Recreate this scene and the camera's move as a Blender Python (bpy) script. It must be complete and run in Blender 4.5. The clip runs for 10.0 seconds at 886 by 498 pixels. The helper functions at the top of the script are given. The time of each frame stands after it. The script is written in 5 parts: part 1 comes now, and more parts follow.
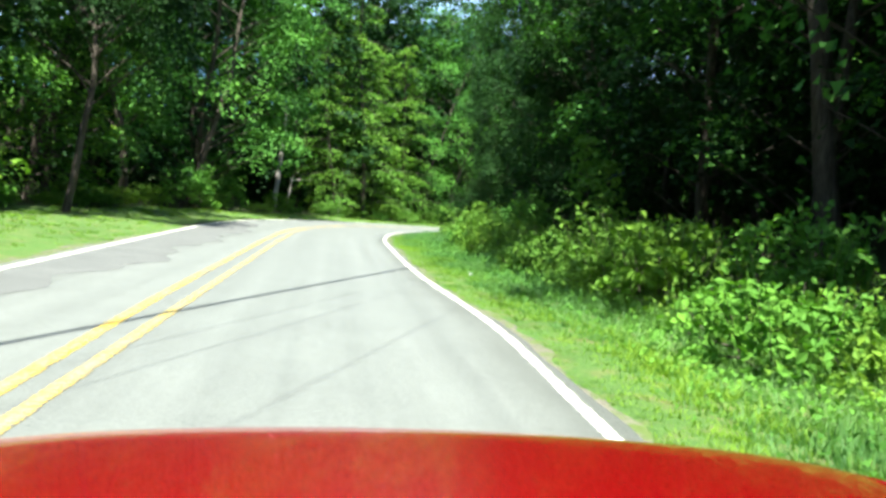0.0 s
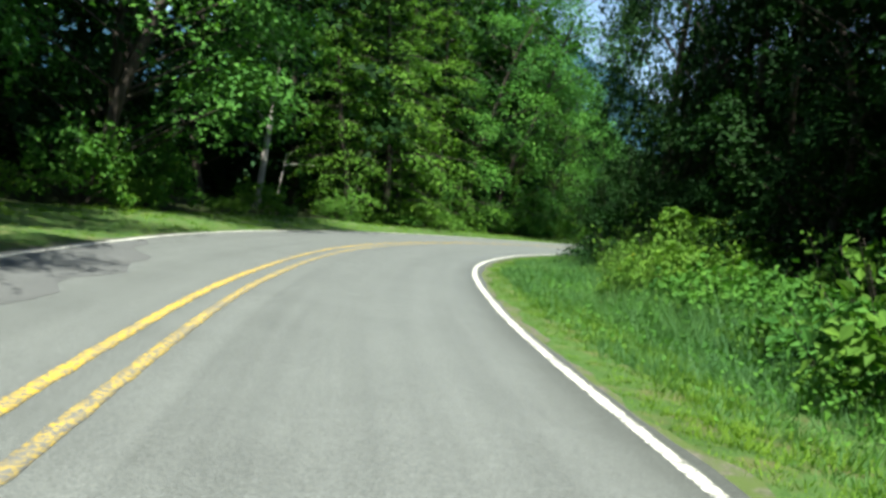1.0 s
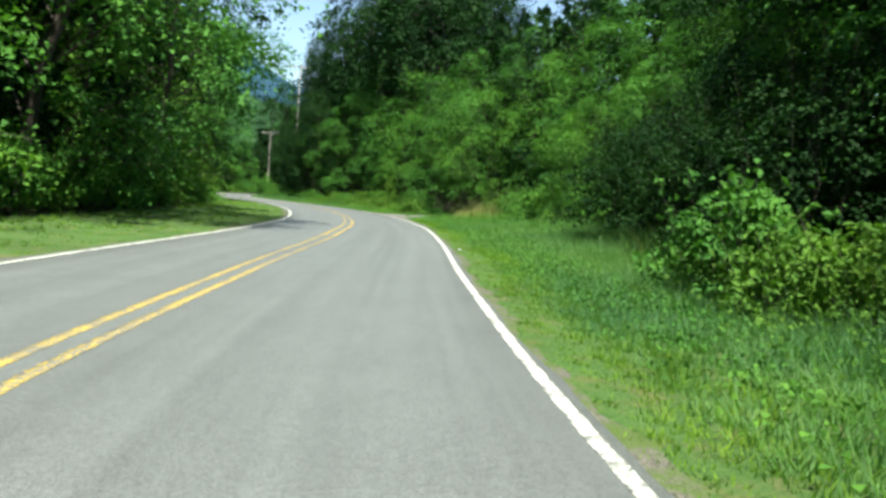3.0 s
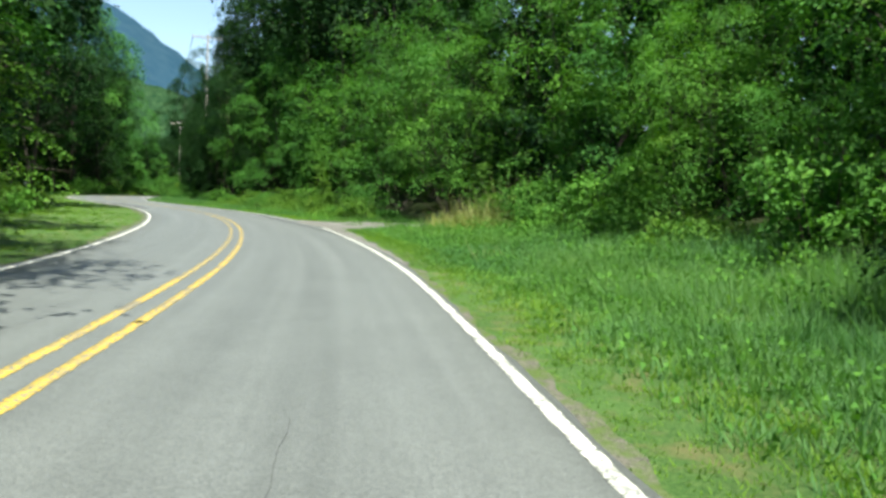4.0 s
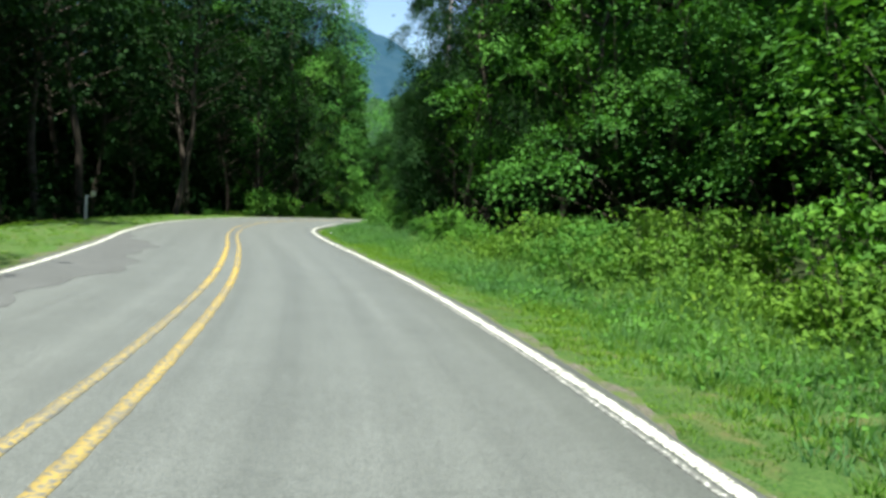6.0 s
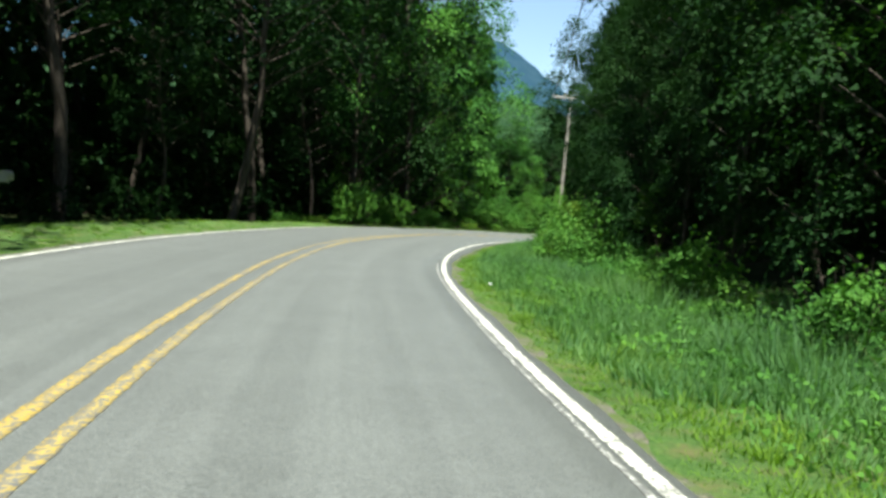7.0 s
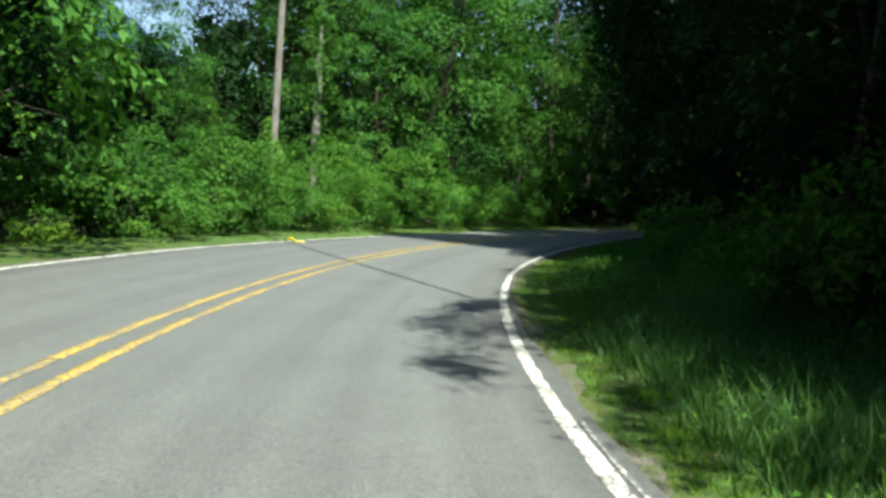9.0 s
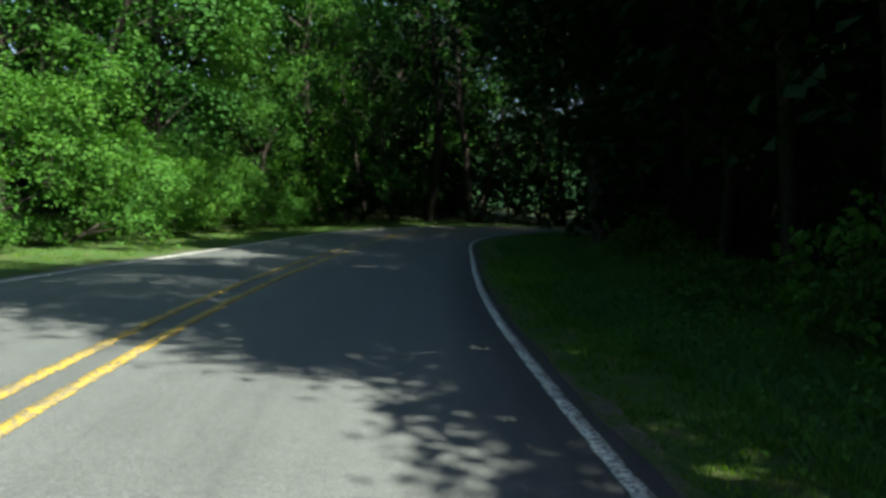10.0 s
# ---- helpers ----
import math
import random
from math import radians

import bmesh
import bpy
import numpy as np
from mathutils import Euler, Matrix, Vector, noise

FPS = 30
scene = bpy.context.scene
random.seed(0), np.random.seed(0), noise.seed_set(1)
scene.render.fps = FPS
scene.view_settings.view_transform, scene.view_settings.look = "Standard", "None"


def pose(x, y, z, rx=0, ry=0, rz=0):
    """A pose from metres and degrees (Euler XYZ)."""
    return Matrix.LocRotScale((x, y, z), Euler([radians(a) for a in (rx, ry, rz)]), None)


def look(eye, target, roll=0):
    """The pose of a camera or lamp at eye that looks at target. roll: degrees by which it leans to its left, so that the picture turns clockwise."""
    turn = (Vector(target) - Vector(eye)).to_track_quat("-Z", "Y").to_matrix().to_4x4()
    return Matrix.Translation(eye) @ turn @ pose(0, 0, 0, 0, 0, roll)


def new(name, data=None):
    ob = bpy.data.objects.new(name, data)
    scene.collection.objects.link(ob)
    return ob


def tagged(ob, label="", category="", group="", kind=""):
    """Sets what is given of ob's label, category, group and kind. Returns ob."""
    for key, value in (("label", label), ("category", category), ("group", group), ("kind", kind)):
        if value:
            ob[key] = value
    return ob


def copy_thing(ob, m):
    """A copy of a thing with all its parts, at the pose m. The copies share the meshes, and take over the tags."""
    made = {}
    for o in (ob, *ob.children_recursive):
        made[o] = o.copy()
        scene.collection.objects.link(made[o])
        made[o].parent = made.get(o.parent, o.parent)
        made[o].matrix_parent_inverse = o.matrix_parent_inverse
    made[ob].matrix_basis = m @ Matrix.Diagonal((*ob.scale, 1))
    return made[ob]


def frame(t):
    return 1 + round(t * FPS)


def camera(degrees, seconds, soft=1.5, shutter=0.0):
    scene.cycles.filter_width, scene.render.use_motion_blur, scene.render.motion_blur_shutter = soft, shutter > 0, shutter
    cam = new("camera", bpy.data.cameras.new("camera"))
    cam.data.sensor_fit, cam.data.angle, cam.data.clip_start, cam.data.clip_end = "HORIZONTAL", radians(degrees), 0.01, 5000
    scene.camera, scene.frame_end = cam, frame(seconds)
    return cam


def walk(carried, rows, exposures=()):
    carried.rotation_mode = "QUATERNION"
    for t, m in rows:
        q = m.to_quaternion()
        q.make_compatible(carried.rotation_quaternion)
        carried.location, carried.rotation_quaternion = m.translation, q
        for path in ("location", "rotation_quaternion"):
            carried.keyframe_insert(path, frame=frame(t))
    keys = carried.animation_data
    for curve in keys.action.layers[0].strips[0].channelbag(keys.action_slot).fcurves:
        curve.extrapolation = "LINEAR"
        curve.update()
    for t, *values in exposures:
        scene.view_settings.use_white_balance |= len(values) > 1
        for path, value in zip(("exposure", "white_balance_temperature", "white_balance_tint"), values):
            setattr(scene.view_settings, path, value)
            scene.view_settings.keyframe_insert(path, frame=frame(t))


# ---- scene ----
cam = camera(58.5, 10.0, soft=3.2)

# seconds, eye, target, roll
PATH = [
    (0, (-0.000, -0.001, 1.20), (1.057, 9.933, 0.746), 6.00),
    (0.5, (-0.485, 10.090, 1.20), (0.349, 20.045, 0.746), 6.76),
    (1, (-0.902, 19.556, 1.20), (0.072, 29.497, 0.718), 7.46),
    (1.5, (-0.730, 28.518, 1.20), (1.212, 38.319, 0.789), 5.73),
    (2, (0.364, 36.866, 1.20), (3.559, 46.327, 0.676), 4.63),
    (2.5, (2.422, 44.786, 1.20), (7.018, 53.651, 0.665), 3.78),
    (3, (5.866, 52.577, 1.20), (11.470, 60.837, 0.587), 4.12),
    (3.5, (10.146, 60.509, 1.20), (16.193, 68.438, 0.447), 4.80),
    (4, (15.304, 68.486, 1.20), (21.528, 76.289, 0.585), 2.56),
    (4.5, (20.380, 76.998, 1.20), (26.264, 85.061, 0.597), 2.27),
    (5, (25.054, 86.263, 1.20), (30.249, 94.783, 0.564), 2.13),
    (5.5, (28.974, 96.046, 1.20), (33.291, 105.049, 0.647), 2.65),
    (6, (31.822, 105.895, 1.20), (35.281, 115.265, 0.712), 3.45),
    (6.5, (33.747, 115.511, 1.20), (36.423, 125.130, 0.648), 4.54),
    (7, (34.920, 124.815, 1.20), (37.109, 134.559, 0.686), 5.35),
    (7.5, (35.792, 133.799, 1.20), (38.348, 143.448, 0.597), 4.89),
    (8, (37.474, 142.328, 1.20), (41.105, 151.624, 0.556), 4.33),
    (8.5, (40.126, 150.488, 1.20), (45.061, 159.166, 0.614), 3.90),
    (9, (43.988, 158.130, 1.20), (50.369, 165.807, 0.613), 3.20),
    (9.5, (49.129, 165.016, 1.20), (56.740, 171.474, 0.599), 2.59),
    (10, (55.320, 170.846, 1.20), (63.912, 175.932, 0.651), 3.08),
]
walk(cam, [(t, look(eye, target, roll)) for t, eye, target, roll in PATH],
     exposures=[(0.0, 2.55, 6700, 3), (0.3, 2.15, 6700, 3), (0.8, 1.65, 6700, 3), (2.0, 1.65, 6700, 3), (10.0, 1.55, 6700, 3)])

# ---- daylight ----
SUN_FROM = Vector((-0.28, -0.96, 0.0)).normalized()
SUN_HIGH = radians(66)
world = bpy.data.worlds.new("world")
scene.world = world
world.use_nodes = True
sky = world.node_tree.nodes.new("ShaderNodeTexSky")
sky.sky_type = "NISHITA"
sky.sun_disc = False
sky.sun_elevation = SUN_HIGH
sky.sun_rotation = math.atan2(SUN_FROM.x, SUN_FROM.y)
sky.dust_density = 0.6
sky.ozone_density = 1.5
world.node_tree.links.new(sky.outputs[0], world.node_tree.nodes["Background"].inputs[0])
world.node_tree.nodes["Background"].inputs[1].default_value = 0.08

sun = new("sun", bpy.data.lights.new("sun", "SUN"))
sun.data.energy = 4.4
sun.data.angle = radians(0.53)
sun.data.color = (1.0, 0.965, 0.90)
to_sun = Vector((SUN_FROM.x * math.cos(SUN_HIGH), SUN_FROM.y * math.cos(SUN_HIGH), math.sin(SUN_HIGH)))
sun.matrix_world = look(to_sun * 50, (0, 0, 0))


# ---- materials ----
class Mat:
    """A node material with a Principled shader, and short ways to add nodes to it."""

    def __init__(self, name, rough=0.8, spec=0.3, metal=0.0):
        self.m = bpy.data.materials.new(name)
        self.m.use_nodes = True
        self.t = self.m.node_tree
        self.b = self.t.nodes["Principled BSDF"]
        self.b.inputs["Roughness"].default_value = rough
        self.b.inputs["Specular IOR Level"].default_value = spec
        self.b.inputs["Metallic"].default_value = metal
        self.pos = self.t.nodes.new("ShaderNodeNewGeometry").outputs["Position"]

    def node(self, kind, **values):
        n = self.t.nodes.new(kind)
        for key, value in values.items():
            n.inputs[key].default_value = value
        return n

    def link(self, a, b):
        self.t.links.new(a, b)

    def noise(self, scale, detail=4.0, rough=0.6, stretch=None, shift=(0, 0, 0)):
        n = self.node("ShaderNodeTexNoise", Scale=scale, Detail=detail, Roughness=rough)
        mp = self.node("ShaderNodeMapping")
        mp.inputs["Scale"].default_value = stretch or (1, 1, 1)
        mp.inputs["Location"].default_value = shift
        self.link(self.pos, mp.inputs["Vector"])
        self.link(mp.outputs[0], n.inputs["Vector"])
        return n.outputs["Fac"]

    def ramp(self, fac, stops):
        r = self.t.nodes.new("ShaderNodeValToRGB")
        els = r.color_ramp.elements
        while len(els) < len(stops):
            els.new(0.5)
        for e, (p, c) in zip(els, stops):
            e.position = p
            e.color = (*c, 1) if len(c) == 3 else c
        self.link(fac, r.inputs["Fac"])
        return r.outputs["Color"]

    def mix(self, fac, a, b, blend="MIX"):
        n = self.t.nodes.new("ShaderNodeMix")
        n.data_type = "RGBA"
        n.blend_type = blend
        for value, socket in ((fac, n.inputs[0]), (a, n.inputs[6]), (b, n.inputs[7])):
            if isinstance(value, (int, float)):
                socket.default_value = value
            elif isinstance(value, tuple):
                socket.default_value = (*value, 1)
            else:
                self.link(value, socket)
        return n.outputs[2]

    def colour(self, socket):
        if isinstance(socket, tuple):
            self.b.inputs["Base Color"].default_value = (*socket, 1)
        else:
            self.link(socket, self.b.inputs["Base Color"])
        return self

    def bump(self, height, strength, distance):
        n = self.node("ShaderNodeBump", Strength=strength, Distance=distance)
        self.link(height, n.inputs["Height"])
        self.link(n.outputs[0], self.b.inputs["Normal"])
        return self


def grey(v):
    return (v, v, v)


def leaf_material(name, dark, mid, light, through_light=0.32, rough=0.62):
    """Leaves: each island its own shade, the light partly coming through."""
    s = Mat(name, rough, 0.06)
    geo = s.t.nodes.new("ShaderNodeNewGeometry")
    base = s.ramp(s.noise(0.8, 4, 0.7), [(0.30, dark), (0.48, mid), (0.60, mid), (0.74, light)])
    each = s.ramp(geo.outputs["Random Per Island"], [(0.0, (0.78, 0.82, 0.86)), (0.6, grey(1.0)), (1.0, (1.24, 1.16, 1.0))])
    patch = s.ramp(s.noise(0.22, 3, 0.6, None, (3, 8, 1)), [(0.32, (0.70, 0.80, 0.95)), (0.68, (1.12, 1.08, 0.90))])
    col = s.mix(1.0, s.mix(1.0, base, each, "MULTIPLY"), patch, "MULTIPLY")
    s.colour(col)
    tr = s.t.nodes.new("ShaderNodeBsdfTranslucent")
    s.link(s.mix(1.0, col, (1.15, 1.35, 0.55), "MULTIPLY"), tr.inputs["Color"])
    mx = s.t.nodes.new("ShaderNodeMixShader")
    mx.inputs[0].default_value = through_light
    s.link(s.b.outputs[0], mx.inputs[1])
    s.link(tr.outputs[0], mx.inputs[2])
    s.link(mx.outputs[0], s.t.nodes["Material Output"].inputs["Surface"])
    return s.m


LEAF_BROAD = leaf_material("broad_leaf", (0.024, 0.080, 0.020), (0.066, 0.180, 0.036), (0.140, 0.290, 0.052), 0.26)
# shaded copy of the broad leaf: the woods' shade is put into its colour
LEAF_SHADED = leaf_material("shaded_leaf", (0.007, 0.023, 0.007), (0.013, 0.040, 0.010), (0.026, 0.066, 0.015), 0.20)
LEAF_NEEDLE = leaf_material("needle_spray", (0.036, 0.095, 0.015), (0.095, 0.205, 0.03), (0.16, 0.28, 0.045), 0.24)
LEAF_FRESH = leaf_material("fresh_leaf", (0.044, 0.112, 0.018), (0.100, 0.200, 0.032), (0.200, 0.300, 0.056), 0.30)
LEAF_VINE = leaf_material("vine_leaf", (0.030, 0.098, 0.020), (0.080, 0.200, 0.036), (0.165, 0.300, 0.052), 0.28)
GRASS_BLADE = leaf_material("grass_blade", (0.040, 0.108, 0.022), (0.082, 0.182, 0.040), (0.20, 0.30, 0.10), 0.42, 0.5)
GRASS_SHORT = leaf_material("short_turf_blade", (0.070, 0.150, 0.022), (0.125, 0.230, 0.032), (0.215, 0.300, 0.060), 0.40, 0.55)
GRASS_LONG = leaf_material("long_grass_blade", (0.060, 0.150, 0.048), (0.110, 0.225, 0.080), (0.215, 0.330, 0.150), 0.45, 0.45)
STRAW = leaf_material("dry_grass_blade", (0.14, 0.18, 0.05), (0.24, 0.26, 0.10), (0.36, 0.33, 0.16), 0.25, 0.6)


def bark_material(name, a, b):
    s = Mat(name, 0.9, 0.15)
    n = s.noise(14, 6, 0.65, (1, 1, 0.18))
    s.colour(s.mix(1.0, s.ramp(n, [(0.3, a), (0.7, b)]), s.ramp(s.noise(1.3, 3), [(0.3, grey(0.7)), (0.7, grey(1.15))]), "MULTIPLY"))
    return s.bump(n, 0.8, 0.03).m


BARK = bark_material("bark", (0.028, 0.024, 0.019), (0.095, 0.082, 0.068))
BARK_PALE = bark_material("bare_grey_wood", (0.22, 0.21, 0.19), (0.42, 0.40, 0.37))
POLE_WOOD = bark_material("weathered_pole_wood", (0.28, 0.26, 0.23), (0.50, 0.47, 0.43))


def make_asphalt():
    """Old asphalt: pale stones in dark binder, wheel tracks and streaks along the lanes, blotches and stains."""
    s = Mat("worn_asphalt", 0.58, 0.5)
    fine = s.noise(90, 4, 0.8)
    col = s.ramp(fine, [(0.32, (0.048, 0.053, 0.053)), (0.50, (0.110, 0.119, 0.115)), (0.68, (0.185, 0.198, 0.190))])
    stones = s.node("ShaderNodeTexVoronoi", Scale=55.0)
    s.link(s.pos, stones.inputs["Vector"])
    col = s.mix(1.0, col, s.ramp(stones.outputs["Color"], [(0.12, grey(0.84)), (0.5, grey(1.0)), (0.9, grey(1.18))]), "MULTIPLY")
    along = s.t.nodes.new("ShaderNodeUVMap")
    streak = s.t.nodes.new("ShaderNodeMapping")
    streak.inputs["Scale"].default_value = (2.4, 0.03, 1)
    s.link(along.outputs[0], streak.inputs["Vector"])
    lanes = s.node("ShaderNodeTexNoise", Scale=1.0, Detail=3.0, Roughness=0.6)
    s.link(streak.outputs[0], lanes.inputs["Vector"])
    wide = s.ramp(lanes.outputs["Fac"], [(0.30, (0.81, 0.83, 0.82)), (0.68, (1.07, 1.09, 1.08))])
    blot = s.ramp(s.noise(1.1, 5, 0.62), [(0.28, grey(0.91)), (0.62, grey(1.03))])
    spots = s.ramp(s.noise(7.5, 4, 0.7), [(0.27, grey(0.70)), (0.36, grey(1.0))])
    for layer in (wide, blot, spots):
        col = s.mix(1.0, col, layer, "MULTIPLY")
    s.colour(col)
    return s.bump(fine, 0.5, 0.008).m


ASPHALT = make_asphalt()


def make_patch():
    s = Mat("newer_dark_asphalt", 0.8, 0.35)
    fine = s.noise(150, 3, 0.75)
    s.colour(s.mix(1.0, s.ramp(fine, [(0.32, (0.042, 0.046, 0.047)), (0.72, (0.132, 0.141, 0.139))]),
                   s.ramp(s.noise(1.2, 4), [(0.3, grey(0.85)), (0.7, grey(1.12))]), "MULTIPLY"))
    return s.bump(fine, 0.35, 0.006).m


PATCH = make_patch()


def paint_material(name, colour, worn_at, scuff, fade=1.0):
    """Road paint, worn through to the stones in small flecks."""
    s = Mat(name, 0.6, 0.4)
    flecks = s.ramp(s.noise(26, 5, 0.7), [(worn_at, grey(0.0)), (worn_at + 0.10, grey(1.0))])
    dirt = s.ramp(s.noise(1.6, 4), [(0.3, grey(0.80)), (0.65, grey(1.0))])
    cracks = s.node("ShaderNodeTexVoronoi", Scale=4.2)
    cracks.feature = "DISTANCE_TO_EDGE"
    s.link(s.pos, cracks.inputs["Vector"])
    flecks = s.mix(1.0, flecks, s.ramp(cracks.outputs["Distance"], [(0.006, grey(0.5)), (0.020, grey(1.0))]), "MULTIPLY")
    scuffs = s.ramp(s.noise(scuff, 6, 0.75, None, (7, 3, 0)), [(0.38, grey(0.25)), (0.52, grey(1.0))])
    stretches = s.ramp(s.noise(0.05, 2, 0.5, None, (2, 9, 0)), [(0.40, grey(fade)), (0.52, grey(1.0))])  # older stretches
    flecks = s.mix(1.0, flecks, stretches, "MULTIPLY")
    s.colour(s.mix(s.mix(1.0, flecks, scuffs, "MULTIPLY"), (0.12, 0.125, 0.12), s.mix(1.0, colour, dirt, "MULTIPLY")))
    return s.bump(s.noise(120, 2), 0.25, 0.004).m


WHITE_PAINT = paint_material("white_road_paint", (0.80, 0.815, 0.72), 0.42, 2.6)
OLD_PAINT = paint_material("worn_old_road_paint", (0.62, 0.63, 0.59), 0.50, 2.0)
YELLOW_PAINT = paint_material("yellow_road_paint", (0.52, 0.365, 0.038), 0.42, 1.1, 0.55)
YELLOW_THIN = paint_material("thin_yellow_road_paint", (0.50, 0.36, 0.048), 0.455, 1.3, 0.55)
def make_rubber_streak():
    """Rubber rubbed into the stones: darker than the asphalt, thin in places."""
    s = Mat("rubber_streak", 0.7, 0.35)
    n = s.noise(60, 4, 0.8)
    s.colour(s.mix(s.ramp(s.noise(2.0, 4), [(0.35, grey(0.0)), (0.65, grey(1.0))]), s.ramp(n, [(0.3, (0.026, 0.029, 0.030)), (0.7, (0.075, 0.081, 0.081))]), s.ramp(n, [(0.3, (0.038, 0.042, 0.042)), (0.7, (0.115, 0.124, 0.12))])))
    return s.m


STREAK = make_rubber_streak()
TAR = Mat("tar_and_rubber", 0.7, 0.3).colour((0.055, 0.057, 0.059)).m


def make_gravel():
    s = Mat("dusty_gravel", 0.95, 0.15)
    v = s.node("ShaderNodeTexVoronoi", Scale=75.0)
    s.link(s.pos, v.inputs["Vector"])
    col = s.ramp(v.outputs["Color"], [(0.1, (0.100, 0.101, 0.090)), (0.9, (0.195, 0.194, 0.172))])
    s.colour(s.mix(1.0, col, s.ramp(s.noise(0.8, 4), [(0.3, grey(0.75)), (0.7, grey(1.1))]), "MULTIPLY"))
    return s.bump(v.outputs["Distance"], 0.6, 0.02).m


GRAVEL = make_gravel()


def make_dirt():
    """Sandy grit and crumbled asphalt along the road's edge, with moss in it."""
    s = Mat("sandy_shoulder", 0.95, 0.1)
    v = s.node("ShaderNodeTexVoronoi", Scale=60.0)
    s.link(s.pos, v.inputs["Vector"])
    col = s.ramp(v.outputs["Color"], [(0.1, (0.060, 0.060, 0.050)), (0.9, (0.160, 0.152, 0.122))])
    moss = s.ramp(s.noise(3.0, 5, 0.7), [(0.42, grey(0.0)), (0.56, grey(0.9))])
    s.colour(s.mix(moss, col, (0.070, 0.108, 0.028)))
    return s.bump(v.outputs["Distance"], 0.7, 0.02).m


DIRT = make_dirt()


def make_forest_floor():
    s = Mat("forest_floor", 0.95, 0.1)
    n = s.noise(3.0, 6, 0.7)
    col = s.ramp(n, [(0.3, (0.018, 0.028, 0.010)), (0.5, (0.026, 0.042, 0.014)), (0.7, (0.048, 0.043, 0.024))])
    s.colour(s.mix(1.0, col, s.ramp(s.noise(0.12, 3), [(0.3, grey(0.8)), (0.7, grey(1.15))]), "MULTIPLY"))
    return s.bump(n, 0.8, 0.1).m


def make_turf():
    s = Mat("mown_turf", 0.9, 0.15)
    n = s.noise(40, 5, 0.7)
    col = s.ramp(n, [(0.3, (0.022, 0.058, 0.014)), (0.5, (0.052, 0.112, 0.026)), (0.72, (0.11, 0.17, 0.05))])
    bare = s.ramp(s.noise(2.2, 6, 0.72), [(0.50, grey(0.0)), (0.66, grey(0.75))])
    s.colour(s.mix(bare, s.mix(1.0, col, s.ramp(s.noise(0.5, 3), [(0.3, grey(0.8)), (0.7, grey(1.2))]), "MULTIPLY"), (0.135, 0.125, 0.055)))
    return s.bump(n, 0.8, 0.04).m


FOREST_FLOOR, TURF = make_forest_floor(), make_turf()


def make_far(name, a, b, scale):
    s = Mat(name, 1.0, 0.0)
    s.colour(s.ramp(s.noise(scale, 6, 0.7), [(0.35, a), (0.65, b)]))
    return s.m


# the blue of distant haze is mixed into the ridge's own colour
FAR_MOUNTAIN = make_far("hazy_mountain_forest", (0.016, 0.044, 0.070), (0.027, 0.058, 0.082), 0.02)
FAR_WOODS = make_far("far_woods", (0.008, 0.026, 0.012), (0.030, 0.062, 0.026), 0.35)

CAR_PAINT = Mat("red_car_paint", 0.22, 0.5).colour((0.125, 0.0005, 0.0016))
CAR_PAINT.b.inputs["Coat Weight"].default_value = 0.5
CAR_PAINT = CAR_PAINT.m
BLACK_PLASTIC = Mat("black_plastic", 0.55, 0.4).colour((0.02, 0.02, 0.022)).m
RUBBER = Mat("tyre_rubber", 0.85, 0.2).colour((0.025, 0.025, 0.027)).m
ALLOY = Mat("alloy", 0.3, 0.5, 1.0).colour((0.6, 0.6, 0.62)).m
LAMP_LENS = Mat("lamp_lens", 0.08, 0.6).colour((0.75, 0.76, 0.78)).m
GLASS = Mat("car_glass", 0.03, 0.6).colour((0.02, 0.025, 0.025)).m
WIRE = Mat("dark_cable", 0.6, 0.3).colour((0.06, 0.06, 0.065)).m
BRIGHT_WIRE = Mat("bare_aluminium_line", 0.45, 0.5, 0.6).colour((0.28, 0.29, 0.30)).m
CERAMIC = Mat("insulator_glaze", 0.25, 0.5).colour((0.45, 0.42, 0.38)).m
WHITE_POST = Mat("faded_white_post", 0.7, 0.3).colour((0.62, 0.62, 0.60)).m
YELLOW_FLOWER = Mat("yellow_petals", 0.6, 0.2).colour((0.80, 0.62, 0.02)).m
YELLOW_STRAP = Mat("yellow_plastic", 0.5, 0.4).colour((0.85, 0.70, 0.03)).m
LITTER = Mat("white_litter", 0.6, 0.3).colour((0.75, 0.77, 0.80)).m


# ---- mesh helpers ----
def mesh_from(name, verts, faces, smooth=False):
    """A mesh from numpy arrays: verts (n, 3) and faces (m, 3) or (m, 4)."""
    verts, faces = np.asarray(verts, np.float32), np.asarray(faces, np.int32)
    me = bpy.data.meshes.new(name)
    k = faces.shape[1]
    me.vertices.add(len(verts))
    me.vertices.foreach_set("co", verts.ravel())
    me.loops.add(faces.size)
    me.loops.foreach_set("vertex_index", faces.ravel())
    me.polygons.add(len(faces))
    me.polygons.foreach_set("loop_start", np.arange(0, faces.size, k, dtype=np.int32))
    me.polygons.foreach_set("use_smooth", np.full(len(faces), smooth))
    me.update(calc_edges=True)
    me.validate()
    return me


def put(name, me, material, parent=None, label=""):
    me.materials.append(material)
    ob = new(name, me)
    if parent:
        ob.parent = parent
    return tagged(ob, label)


def part(name, bm, material, parent, label="", smooth=False):
    me = bpy.data.meshes.new(name)
    bm.to_mesh(me)
    bm.free()
    if smooth:
        me.polygons.foreach_set("use_smooth", np.ones(len(me.polygons), bool))
    return put(name, me, material, parent, label)


